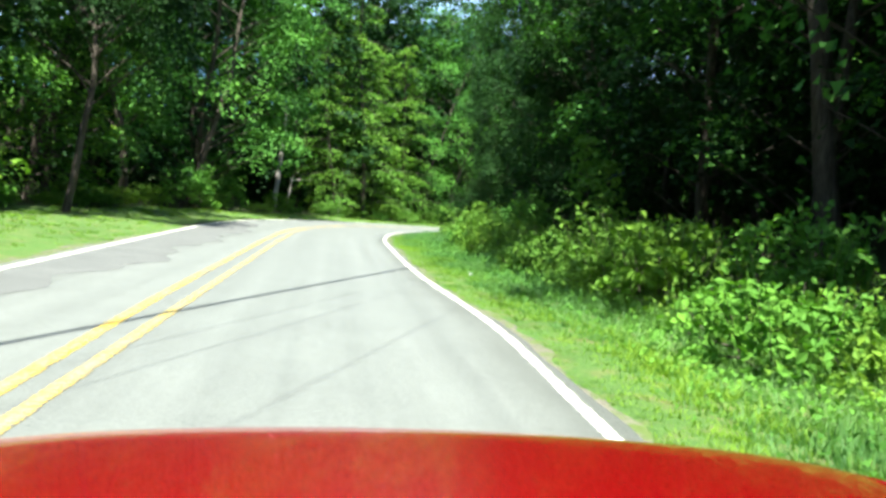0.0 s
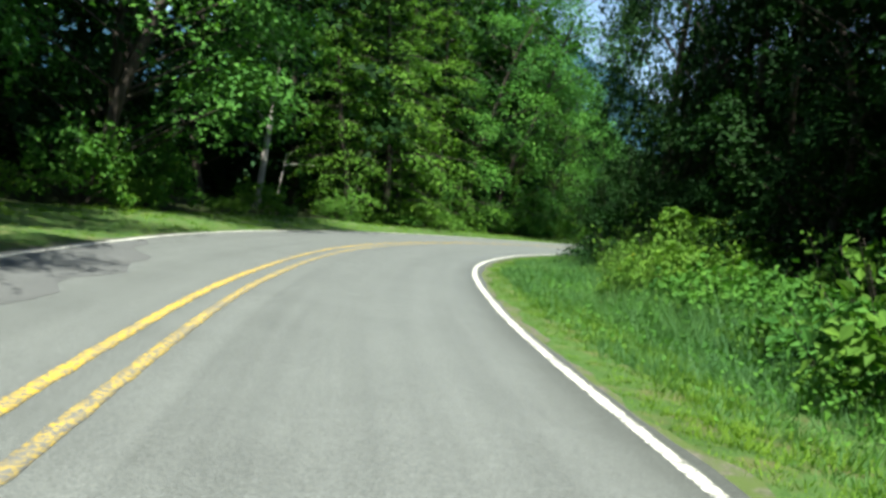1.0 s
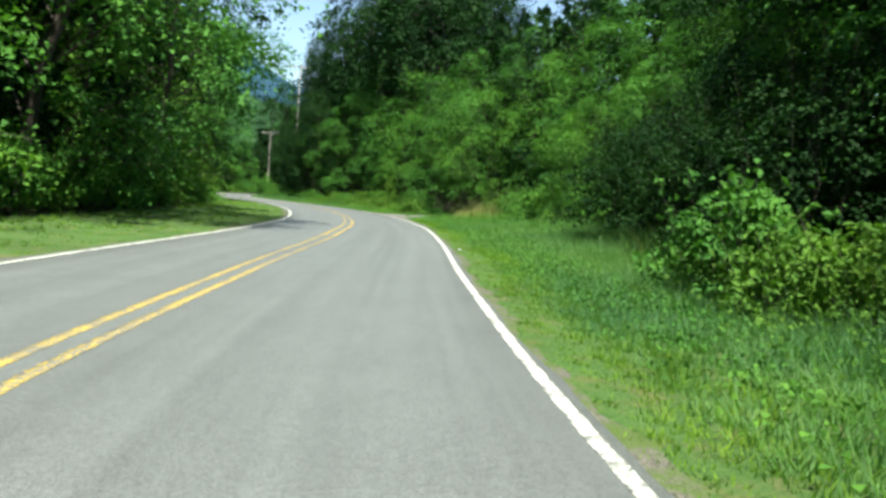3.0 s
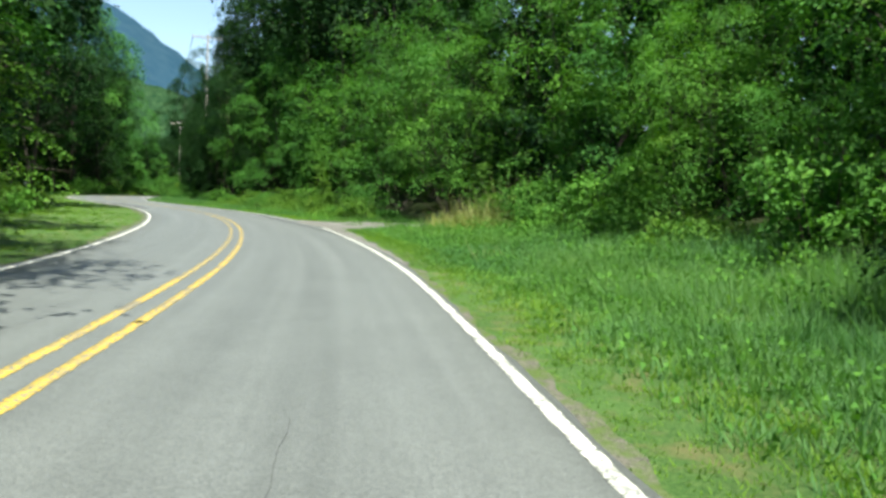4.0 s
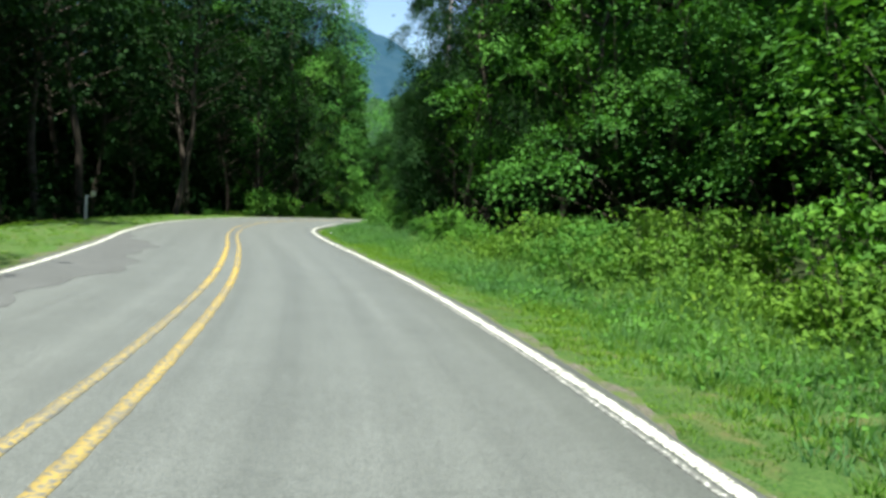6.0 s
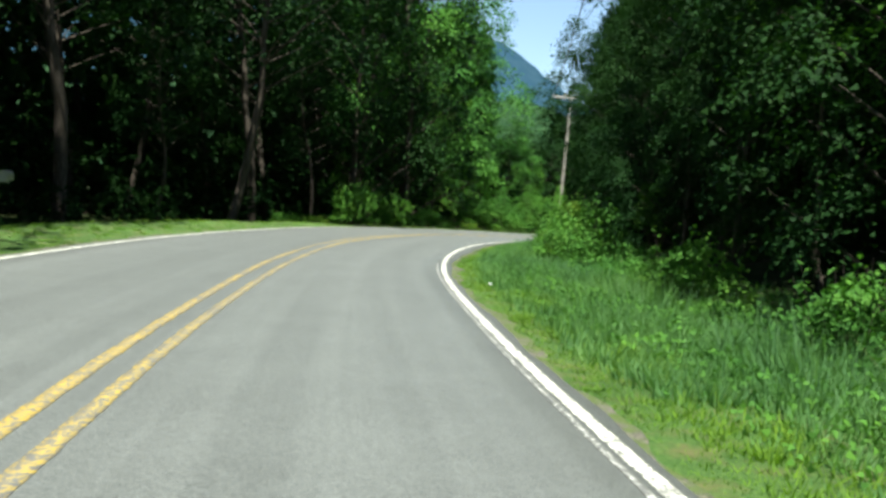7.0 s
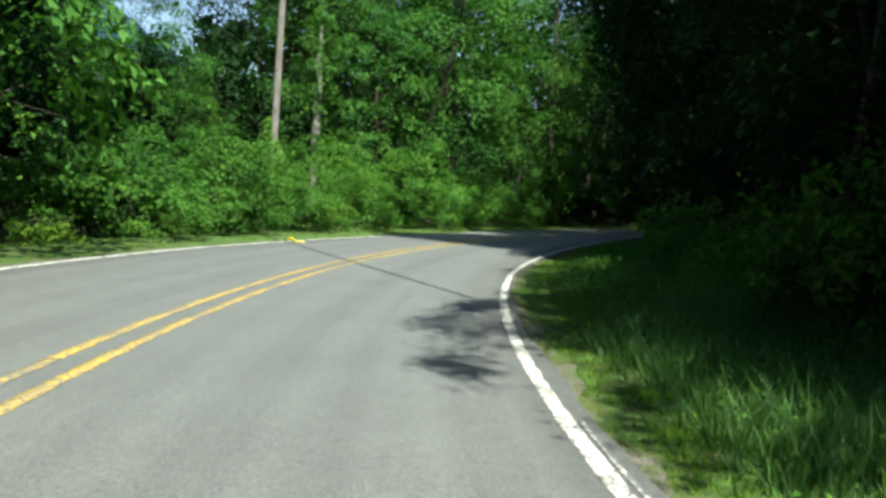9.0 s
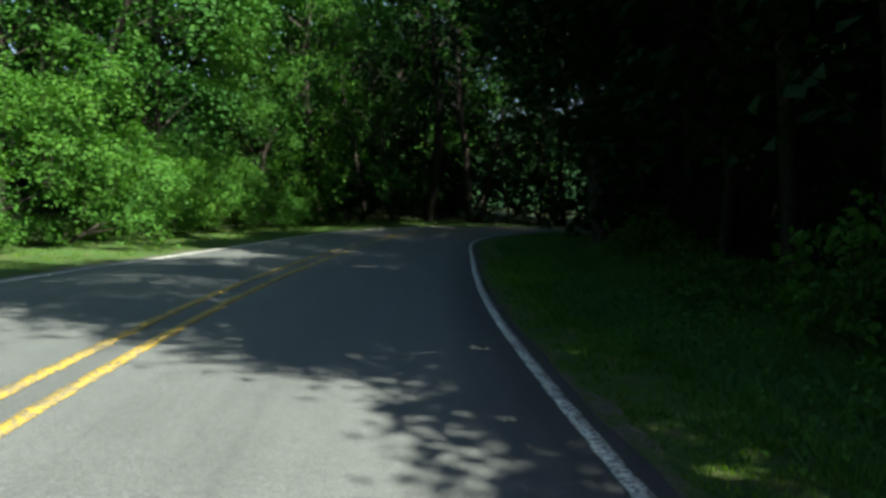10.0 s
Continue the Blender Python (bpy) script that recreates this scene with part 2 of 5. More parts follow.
def box_bm(size, at=(0, 0, 0), bevel=0.0, turn=None):
    bm = bmesh.new()
    bmesh.ops.create_cube(bm, size=1.0)
    bmesh.ops.scale(bm, vec=size, verts=bm.verts)
    if bevel:
        bmesh.ops.bevel(bm, geom=bm.edges[:], offset=bevel, segments=2, affect="EDGES", profile=0.6)
    if turn:
        bmesh.ops.transform(bm, matrix=turn, verts=bm.verts)
    bmesh.ops.translate(bm, vec=at, verts=bm.verts)
    return bm


def tubes(name, paths, sides=7):
    """One mesh of tapered tubes; each path is a list of (point, radius)."""
    vs, fs, n0 = [], [], 0
    for path in paths:
        pts = np.array([p for p, _ in path], float)
        tang = np.gradient(pts, axis=0)
        tang /= np.linalg.norm(tang, axis=1)[:, None] + 1e-9
        side = np.cross(tang, (0.31, 0.95, 0.05))
        side /= np.linalg.norm(side, axis=1)[:, None] + 1e-9
        up = np.cross(side, tang)
        ang = np.linspace(0, 2 * np.pi, sides, endpoint=False)
        rad = np.array([r for _, r in path])[:, None, None]
        ring = pts[:, None] + rad * (np.cos(ang)[None, :, None] * side[:, None] + np.sin(ang)[None, :, None] * up[:, None])
        vs.append(ring.reshape(-1, 3))
        k = np.arange(len(path) - 1)[:, None] * sides
        j = np.arange(sides)[None]
        jn = (j + 1) % sides
        fs.append(np.stack([k + j, k + jn, k + sides + jn, k + sides + j], -1).reshape(-1, 4) + n0)
        n0 += len(path) * sides
    return mesh_from(name, np.concatenate(vs), np.concatenate(fs), True)


def leaves(name, rng, centres, outward, length, width=0.55, up=0.55, droop=0.25, plain=False):
    """Many small folded leaves: one island each, turned by chance about a mix of outward and up."""
    n = len(centres)
    nor = outward * (1 - up) + np.array([0, 0, up]) + rng.normal(0, 0.30, (n, 3))
    nor /= np.linalg.norm(nor, axis=1)[:, None]
    tan = np.cross(nor, rng.normal(0, 1, (n, 3)))
    tan[:, 2] -= droop
    tan /= np.linalg.norm(tan, axis=1)[:, None]
    bi = np.cross(nor, tan)
    ln = (length * rng.uniform(0.65, 1.35, n))[:, None]
    base = centres - tan * ln * 0.5
    tip = centres + tan * ln * 0.5 - nor * ln * 0.10
    r = centres + bi * ln * width * 0.5 + nor * ln * 0.10 - tan * ln * 0.05
    l = centres - bi * ln * width * 0.5 + nor * ln * 0.10 - tan * ln * 0.05
    if plain:  # far inside the woods one triangle a leaf will do
        v = np.stack([base, r * 1.3 - centres * 0.3, tip * 0.6 + l * 0.7 - centres * 0.3], 1).reshape(-1, 3)
        return mesh_from(name, v, np.arange(3 * n).reshape(-1, 3))
    v = np.stack([base, r, tip, l], 1).reshape(-1, 3)
    i = np.arange(n)[:, None] * 4
    f = np.concatenate([i + [0, 1, 2], i + [0, 2, 3]], 1).reshape(-1, 3)
    return mesh_from(name, v, f)


def clump_points(rng, centre, radius, flat, count):
    """Leaf places in an uneven clump, denser at its upper shell."""
    d = rng.normal(0, 1, (count, 3))
    d /= np.linalg.norm(d, axis=1)[:, None]
    d[:, 2] = np.where(rng.random(count) < 0.75, np.abs(d[:, 2]), d[:, 2])
    r = radius * rng.uniform(0.45, 1.0, count) ** 0.45 * rng.uniform(0.86, 1.12, count)
    p = d * r[:, None]
    p[:, 2] *= flat
    return p + centre, d


# ---- the road's line ----
ROAD_MID = [(-1.69, 3.89), (-1.89, 8.64), (-2.09, 14.68), (-2.31, 21.92), (-2.33, 30.04), (-1.33, 38.56), (1.10, 46.87), (5.04, 55.42), (10.06, 63.88), (15.48, 72.45), (20.60, 81.23), (24.90, 90.16), (28.36, 99.04), (30.91, 107.79), (32.57, 116.26), (33.57, 124.47), (34.32, 132.57), (35.47, 140.56), (37.37, 148.38), (40.53, 156.02), (45.31, 163.52), (51.89, 170.43), (60.06, 176.49), (69.46, 182.04), (79.60, 187.20), (90.40, 190.60), (101.50, 191.80), (112.30, 190.00)]
RIGHT_LINE = [3.28, 3.48, 3.26, 3.28, 3.28, 3.15, 3.24, 3.35, 3.26, 3.15, 3.11, 3.09, 3.23, 3.19, 3.0, 2.91, 2.92, 2.97, 3.23, 3.22, 3.15, 3.08, 3.14, 3.12, 2.97, 2.95, 2.97, 3.0]
LEFT_LINE = [2.21, 2.2, 2.34, 2.53, 2.76, 3.05, 3.06, 2.97, 2.76, 2.6, 2.6, 2.77, 2.9, 2.87, 2.85, 2.96, 3.15, 3.18, 3.12, 3.36, 3.5, 3.47, 2.9, 2.33, 2.29, 2.48, 2.74, 3.01]
YELLOW_HALF = [0.125, 0.16, 0.168, 0.174, 0.167, 0.168, 0.16, 0.143, 0.141, 0.157, 0.157, 0.14, 0.147, 0.177, 0.156, 0.139, 0.146, 0.172, 0.156, 0.143, 0.151, 0.147, 0.16, 0.158, 0.155, 0.152, 0.15, 0.149]  # half the space between the two yellow lines


def lengthened(values, before, after):
    """Carries a row of values straight on at both ends."""
    v = np.array(values, float)
    head = [v[0] + (v[0] - v[1]) * k for k in range(before, 0, -1)]
    tail = [v[-1] + (v[-1] - v[-2]) * k for k in range(1, after + 1)]
    return np.array(head + list(v) + tail)


def glide(points, sub):
    """Catmull-Rom through the points."""
    p = np.asarray(points, float)
    p = np.concatenate([2 * p[:1] - p[1:2], p, 2 * p[-1:] - p[-2:-1]])
    out = []
    for k in range(1, len(p) - 2):
        for j in range(sub):
            s = j / sub
            out.append(p[k] + 0.5 * s * (p[k + 1] - p[k - 1] + s * (2 * p[k - 1] - 5 * p[k] + 4 * p[k + 1] - p[k + 2]
                       + s * (3 * (p[k] - p[k + 1]) + p[k + 2] - p[k - 1]))))
    return np.array(out)


BEFORE, AFTER = 9, 3
mid = glide(lengthened(ROAD_MID, BEFORE, AFTER), 10)
right_at = glide(np.pad(np.array(RIGHT_LINE), (BEFORE, AFTER), "edge")[:, None], 10)[:, 0]
left_at = glide(np.pad(np.array(LEFT_LINE), (BEFORE, AFTER), "edge")[:, None], 10)[:, 0]
yellow_at = glide(np.pad(np.array(YELLOW_HALF), (BEFORE, AFTER), "edge")[:, None], 10)[:, 0]
steps = np.r_[0, np.cumsum(np.linalg.norm(np.diff(mid, axis=0), axis=1))]
S_ALL = np.arange(0, steps[-1], 0.5)
MID = np.c_[np.interp(S_ALL, steps, mid[:, 0]), np.interp(S_ALL, steps, mid[:, 1])]
RIGHT, LEFT, YELLOW = (np.interp(S_ALL, steps, v) for v in (right_at, left_at, yellow_at))
TAN = np.gradient(MID, axis=0)
TAN /= np.linalg.norm(TAN, axis=1)[:, None]
NOR = np.c_[TAN[:, 1], -TAN[:, 0]]
S_START = S_ALL[np.abs(MID[:, 1]).argmin()]  # metres along the road where the walk begins


def beside(s, q):
    """The place s metres along from the walk's start and q metres to the right of the road's middle."""
    i = np.clip((np.asarray(s, float) + S_START) / 0.5, 0, len(MID) - 1.001)
    k = i.astype(int)
    f = (i - k)[..., None]
    p = MID[k] * (1 - f) + MID[k + 1] * f
    n = NOR[k] * (1 - f) + NOR[k + 1] * f
    return p + n * np.asarray(q, float)[..., None]


def road_coords(x, y):
    """How far along the road and how far to its right a place lies."""
    x, y = np.atleast_1d(x).astype(float), np.atleast_1d(y).astype(float)
    s, q = np.empty(len(x)), np.empty(len(x))
    some, mids, nors = S_ALL[::4], MID[::4], NOR[::4]
    for a in range(0, len(x), 4000):
        d = np.stack([x[a:a + 4000], y[a:a + 4000]], 1)[:, None] - mids[None]
        k = (d ** 2).sum(-1).argmin(1)
        r = np.arange(len(k))
        side = (d[r, k] * nors[k]).sum(1)
        far = np.sqrt((d[r, k] ** 2).sum(1))
        s[a:a + 4000] = some[k] - S_START
        q[a:a + 4000] = np.where(far > np.abs(side) + 1, np.copysign(far, side), side)
    return s, q


def rise(x, y):
    """The ground's height: level by the road, banks on both sides, low far out."""
    s, q = road_coords(x, y)
    a = np.abs(q)
    steep = np.where(q > 0, 0.22 + 0.38 * np.exp(-((s - 172) / 24.0) ** 2), 0.05)
    start = np.where(q > 0, 7.0 + 4.5 * np.exp(-((s - 106) / 9.0) ** 2) - 1.5 * np.exp(-((s - 172) / 24.0) ** 2), 9.5)
    top = np.where(q > 0, 9.0 + 2.0 * np.exp(-((s - 172) / 24.0) ** 2), 5.0)
    top = np.where((q < 0) & (s > 185), 1.5, top)
    h = np.clip((a - start) * steep, 0, None)
    h = top * (1 - np.exp(-h / top))
    low_side = np.clip((s - 106) / 10, 0, 1) * np.clip((192 - s) / 10, 0, 1) * (q < 0)  # the ground falls away here
    h = h * (1 - low_side) - 1.1 * low_side * np.clip((a - 5.6) / 6.0, 0, 1) ** 1.3
    h *= np.clip((260 - a) / 140, 0, 1)
    ripple = 0.12 * np.sin(np.atleast_1d(x) * 0.7) * np.sin(np.atleast_1d(y) * 0.6 + 1.0) * np.clip((a - 5) / 6, 0, 1)
    return h + ripple - np.where(a < 5.2, 0.05, 0.05 * np.clip(6.2 - a, 0, 1))


def strip(name, s0, s1, qa, qb, z, step=0.5, columns=2, material=None, depth=0.0, follow=False):
    """A strip along the road between two offsets (numbers or functions of s)."""
    s = np.arange(s0, s1 + 1e-6, step)
    a = qa(s) if callable(qa) else np.full(len(s), qa)
    b = qb(s) if callable(qb) else np.full(len(s), qb)
    w = np.linspace(0, 1, columns)
    q = a[:, None] * (1 - w) + b[:, None] * w
    xy = beside(np.repeat(s, columns), q.ravel())
    zz = np.full(len(xy), z)
    if follow:
        zz = zz + rise(xy[:, 0], xy[:, 1]) + 0.05
    v = np.c_[xy, zz]
    i = np.arange(len(s) - 1)[:, None] * columns + np.arange(columns - 1)[None]
    f = np.stack([i, i + 1, i + columns + 1, i + columns], -1).reshape(-1, 4)
    me = mesh_from(name, v, f, True)
    if me.polygons[0].normal.z < 0:
        me.flip_normals()
    flat_uv = np.c_[q.ravel(), np.repeat(s, columns)]  # metres across and along the road
    loops = np.empty(len(me.loops), np.int32)
    me.loops.foreach_get("vertex_index", loops)
    me.uv_layers.new(name="along").data.foreach_set("uv", flat_uv[loops].astype(np.float32).ravel())
    ob = put(name, me, material)
    if depth:
        mod = ob.modifiers.new("thickness", "SOLIDIFY")
        mod.thickness, mod.offset = depth, -1
    return ob


def right_line(s):
    return np.interp(np.asarray(s) + S_START, S_ALL, RIGHT)


def left_line(s):
    return -np.interp(np.asarray(s) + S_START, S_ALL, LEFT)


def yellow_line(s):
    return np.interp(np.asarray(s) + S_START, S_ALL, YELLOW)


ROAD_FROM, ROAD_TO = -34.0, 262.0


# ---- ground, road and verges ----
def make_ground():
    near_x, near_y = np.arange(-90, 190.1, 2.5), np.arange(-70, 280.1, 2.5)
    out = np.array([2900, 1500, 800, 450, 280, 180, 120, 70, 35, 15])
    xs = np.r_[near_x[0] - out, near_x, near_x[-1] + out[::-1]]
    ys = np.r_[near_y[0] - out, near_y, near_y[-1] + out[::-1]]
    gx, gy = np.meshgrid(xs, ys, indexing="ij")
    z = rise(gx.ravel(), gy.ravel())
    s, q = road_coords(gx.ravel(), gy.ravel())
    under = 8.8 + 4.5 * np.exp(-((s - 101) / 14.0) ** 2)  # it lies lower beneath the verges
    z = z - 0.13 * np.clip((under - np.abs(q)) / 1.2, 0, 1)
    i = np.arange(len(xs) - 1)[:, None] * len(ys) + np.arange(len(ys) - 1)[None]
    f = np.stack([i, i + len(ys), i + len(ys) + 1, i + 1], -1).reshape(-1, 4)
    ob = put("ground", mesh_from("ground", np.c_[gx.ravel(), gy.ravel(), z], f, True), FOREST_FLOOR)
    tagged(ob, "forest ground with leaf litter and low green growth", "ground", kind="structure")


make_ground()


def ragged(line, out, wobble):
    """An edge that runs out metres beyond a painted line, uneven as broken asphalt is."""
    return lambda s: line(s) + out + wobble * (np.sin(s * 1.7) * 0.5 + np.sin(s * 4.3 + 1) * 0.3 + np.sin(s * 0.37) * 0.8)


def broken_edge(s):
    """The asphalt's right edge: close to the white line, wider along the last bend."""
    return ragged(right_line, 0.13, 0.045)(s) + 0.24 * np.exp(-((s - 160) / 9.0) ** 2)


road = strip("road", ROAD_FROM, ROAD_TO, ragged(left_line, -0.15, 0.05), broken_edge, 0.0, columns=9, material=ASPHALT, depth=0.08)
tagged(road, "sun-bleached grey two-lane asphalt road winding through woods", "road", kind="structure")

for name, a, b in (("shoulder_right", lambda s: broken_edge(s) - 0.06, lambda s: broken_edge(s) + 0.13 + 0.05 * np.sin(s * 0.9) + 0.05 * np.sin(s * 2.7 + 1) + 0.03 * np.sin(s * 7.3)), ("shoulder_left", ragged(left_line, -0.36, 0.12), ragged(left_line, -0.10, 0.04))):
    shoulder = strip(name, ROAD_FROM, ROAD_TO, a, b, -0.022, step=0.2, columns=4, material=DIRT)
    tagged(shoulder, "narrow sandy shoulder of grit and crumbled asphalt", "shoulder", kind="structure")

DRIVE_FROM, DRIVE_TO = 101.7, 109.0  # where the white line breaks off for the gravel drive


def crumbled(s, k):
    """The uneven edge of old paint."""
    return 1 + 0.05 * np.sin(s * 8.7 + k) + 0.05 * np.sin(s * 15.3 + 2 * k) - 0.22 * np.clip(np.sin(s * 9.1 + 3 * np.sin(s * 2.3 + k) + k) - 0.55, 0, 1) - 0.10 * np.clip(np.sin(s * 21 + 4 * np.sin(s * 1.7)), 0, 1)


def painted(name, runs, at, width, material, label):
    for a, b in runs:
        ob = strip(name, a, b, lambda s: at(s) - width / 2 * crumbled(s, 0), lambda s: at(s) + width / 2 * crumbled(s, 5), 0.005, step=0.1, material=material, depth=0.004)
        tagged(ob, label, "road marking", "road markings", "structure")


painted("edge_line_right", [(ROAD_FROM, DRIVE_FROM), (DRIVE_TO, ROAD_TO)], right_line, 0.108, WHITE_PAINT, "worn white edge line painted on the asphalt")
painted("old_edge_line", [(112, 150)], lambda s: right_line(s) - 0.115 - 0.02 * np.sin(s * 0.3), 0.045, OLD_PAINT, "faint remains of an older white edge line")
painted("old_edge_line", [(152, 173)], lambda s: right_line(s) + 0.095 + 0.008 * np.sin(s * 0.9), 0.03, OLD_PAINT, "thin sliver of an older white edge line")
painted("old_edge_line", [(105.7, 107.5)], right_line, 0.09, OLD_PAINT, "worn last flecks of a white edge line")
painted("edge_line_left", [(ROAD_FROM, ROAD_TO)], left_line, 0.11, WHITE_PAINT, "worn white edge line painted on the asphalt")
SOLID, WORN = "solid yellow line of the double centre marking", "worn yellow line of the double centre marking"
painted("centre_line", [(ROAD_FROM, 62), (128, 152)], yellow_line, 0.115, YELLOW_THIN, WORN)
painted("centre_line", [(62, 128), (152, ROAD_TO)], yellow_line, 0.115, YELLOW_PAINT, SOLID)
painted("centre_line", [(84, 124), (150, 174)], lambda s: -yellow_line(s), 0.105, YELLOW_THIN, WORN)
painted("centre_line", [(ROAD_FROM, 84), (124, 150), (174, ROAD_TO)], lambda s: -yellow_line(s), 0.115, YELLOW_PAINT, SOLID)

for s0, s1, _, qb in ((4, 34, 0, -1.15), (118, 138, 0, -1.65)):
    ob = strip("asphalt_patch", s0, s1, lambda s: left_line(s) + 0.10 + 0 * s, lambda s: left_line(s) + 0.12 + (qb - left_line(s) - 0.12) * np.clip(np.minimum(s - s0, s1 - s) / 7.0, 0, 1) ** 0.7 + (0.18 * np.sin(s * 1.1) + 0.12 * np.sin(s * 3.1)) + 0 * s, 0.004, material=PATCH, columns=4)
    tagged(ob, "darker repair strip of newer asphalt in the lane", "road patch", "road patches", "structure")

spill = strip("gravel_spill", 87, 102.2, lambda s: broken_edge(s) - 0.05, lambda s: broken_edge(s) + 0.12 + 0.50 * np.clip((s - 87) / 13.0, 0, 1) ** 1.5 + 0.04 * np.sin(s * 2.3) + 0.03 * np.sin(s * 6.1) + 0.03 * np.sin(s * 14), -0.014, step=0.2, columns=4, material=GRAVEL)
tagged(spill, "pale gravel spilled along the asphalt's edge before the side track", "gravel", kind="structure")
verge_r = strip("verge_right", ROAD_FROM, ROAD_TO, ragged(right_line, 0.10, 0.05), lambda s: right_line(s) + 5.0 + 4.0 * np.exp(-((s - 101) / 12.0) ** 2), -0.035, columns=12, material=TURF, follow=True)
verge_l = strip("verge_left", ROAD_FROM, ROAD_TO, lambda s: left_line(s) - 5.5, ragged(left_line, -0.10, 0.05), -0.035, columns=12, material=TURF, follow=True)
for v in (verge_r, verge_l):
    tagged(v, "mown green grass verge beside the asphalt", "verge", kind="structure")



def make_drive():
    """The gravel mouth of a side track: wide at the asphalt, narrower and climbing away, with a wandering edge."""
    q = np.r_[0, 0, 0.008, 0.02, np.linspace(0.04, 1, 25)]
    across = np.linspace(0, 1, 61)
    v = []
    for k, f in enumerate(q):
        out = 2.98 + 19.2 * f
        wide = 4.6 * (1 - f) ** 5 + 3.6
        mid_s = 105.4 + 2.5 * f
        wob = 0.25 * math.sin(out * 2.3) + 0.15 * math.sin(out * 5.1 + 1)
        s = mid_s + (across - 0.5) * (wide + wob)
        ease = max(0.0, 1 - f * 12)  # the near edge wanders over the asphalt
        wander = 0.14 * np.sin(s * 1.3) + 0.05 * np.sin(s * 3.3 + 2) + 0.5 * np.abs(across - 0.5)
        xy = beside(s, out + ease * wander - (0.10 if k == 0 else 0))
        over = min(1.0, f * 8)
        crown = 0.02 * over - 0.05 * over * (np.abs(across - 0.5) * 2) ** 4
        z = rise(xy[:, 0], xy[:, 1]) + 0.054 + crown
        if k == 0:  # it thins out to nothing on the asphalt
            z = np.full(len(xy), -0.01)
        v.append(np.c_[xy, z])
    n = len(across)
    i = np.arange(len(q) - 1)[:, None] * n + np.arange(n - 1)[None]
    me = mesh_from("gravel_drive", np.concatenate(v), np.stack([i, i + n, i + n + 1, i + 1], -1).reshape(-1, 4), True)
    if me.polygons[0].normal.z < 0:
        me.flip_normals()
    tagged(put("gravel_drive", me, GRAVEL), "pale dusty gravel mouth of a side track", "gravel drive", kind="structure")


make_drive()


# ---- plants ----
TALL = {}  # the height of each built plant


def empty(name, label, category, group):
    return tagged(new(name), label, category, group)


def limb_path(rng, start, direction, length, radius, bends=4, lift=0.0):
    p, d, out = np.array(start, float), np.array(direction, float), []
    for k in range(bends + 1):
        out.append((tuple(p), max(radius * (1 - 0.85 * k / bends), 0.008)))
        d = d + rng.normal(0, 0.16, 3) + (0, 0, lift)
        d /= np.linalg.norm(d)
        p = p + d * length / bends
    return out


def spray_points(rng, centre, radius, out, sprays, per, flat=0.75, up=0.85):
    """Leaf places and leaf directions of one leafy lobe: flat drooping sprays over its outer and upper side, dark hollows between."""
    d = rng.normal(0, 1, (sprays, 3)) + np.asarray(out) * 0.9 + (0, 0, up)
    d /= np.linalg.norm(d, axis=1)[:, None]
    c = centre + d * radius * rng.uniform(0.62, 1.08, sprays)[:, None] * (1, 1, flat)
    nor = d * 0.55 + (0, 0, 0.65) + rng.normal(0, 0.12, (sprays, 3))
    nor /= np.linalg.norm(nor, axis=1)[:, None]
    u = np.cross(nor, rng.normal(0, 1, (sprays, 3)))
    u /= np.linalg.norm(u, axis=1)[:, None]
    w = np.cross(nor, u)
    size = radius * rng.uniform(0.20, 0.42, sprays)
    x, y = rng.normal(0, 0.62, (2, sprays, per))
    y = y * 0.7
    p = c[:, None] + (u[:, None] * x[..., None] + w[:, None] * y[..., None]) * size[:, None, None]
    p[..., 2] -= 0.30 * (x * x + y * y) * size[:, None]  # the edges hang
    p = p + rng.normal(0, 0.06 * radius, p.shape)
    n = nor[:, None] + (u[:, None] * x[..., None] + w[:, None] * y[..., None]) * 0.35
    return p.reshape(-1, 3), n.reshape(-1, 3)


def broad_tree(seed, height, spread, low, lobes, sprays, per, leaf, material, label, name="broadleaf_tree"):
    """A broadleaf tree: tapered trunk, limbs, and a crown of leafy lobes in uneven layers with hollows between."""
    rng = np.random.default_rng(seed)
    tree = empty(name, label, "tree", "roadside trees")
    trunk = limb_path(rng, (0, 0, -0.4), (0, 0, 1), height * 0.90, 0.011 * height + 0.03, 8, 0.25)
    spine = np.array([p for p, _ in trunk])
    paths, pts, outs = [trunk], [], []
    for k in range(lobes):
        f = (k + rng.random()) / lobes
        z = low + (height - low) * f
        reach = spread * (0.52 + 0.55 * math.sin(math.pi * min(f * 0.85 + 0.18, 1))) * rng.uniform(0.45, 1.02)
        if f > 0.85:
            reach *= 0.55
        a = k * 2.4 + rng.normal(0, 0.5)
        zr = max(z - reach * 0.45, 0.4)
        root = np.array([np.interp(zr, spine[:, 2], spine[:, 0]), np.interp(zr, spine[:, 2], spine[:, 1]), zr])
        out = np.array([math.cos(a), math.sin(a), 0.0])
        end = np.array([root[0], root[1], z + reach * 0.1]) + out * reach
        paths.append([(tuple(root + (end - root) * g + np.array([0, 0, 0.12 * reach * g * (1 - g)])), 0.036 * (1 - 0.85 * g) * height / 14) for g in (0, 0.45, 0.9)])
        size = spread * rng.uniform(0.22, 0.46)
        p, d = spray_points(rng, end, size, out, max(int(sprays * (size / (0.3 * spread)) ** 2), 5), per, rng.uniform(0.55, 0.85))
        pts.append(p)
        outs.append(d)
    put("trunk", tubes("trunk", paths, 5), BARK, tree)
    put("crown", leaves("crown", rng, np.concatenate(pts), np.concatenate(outs), leaf, 0.72, 0.10, plain=True), material, tree)
    TALL[tree.name] = height
    return tree


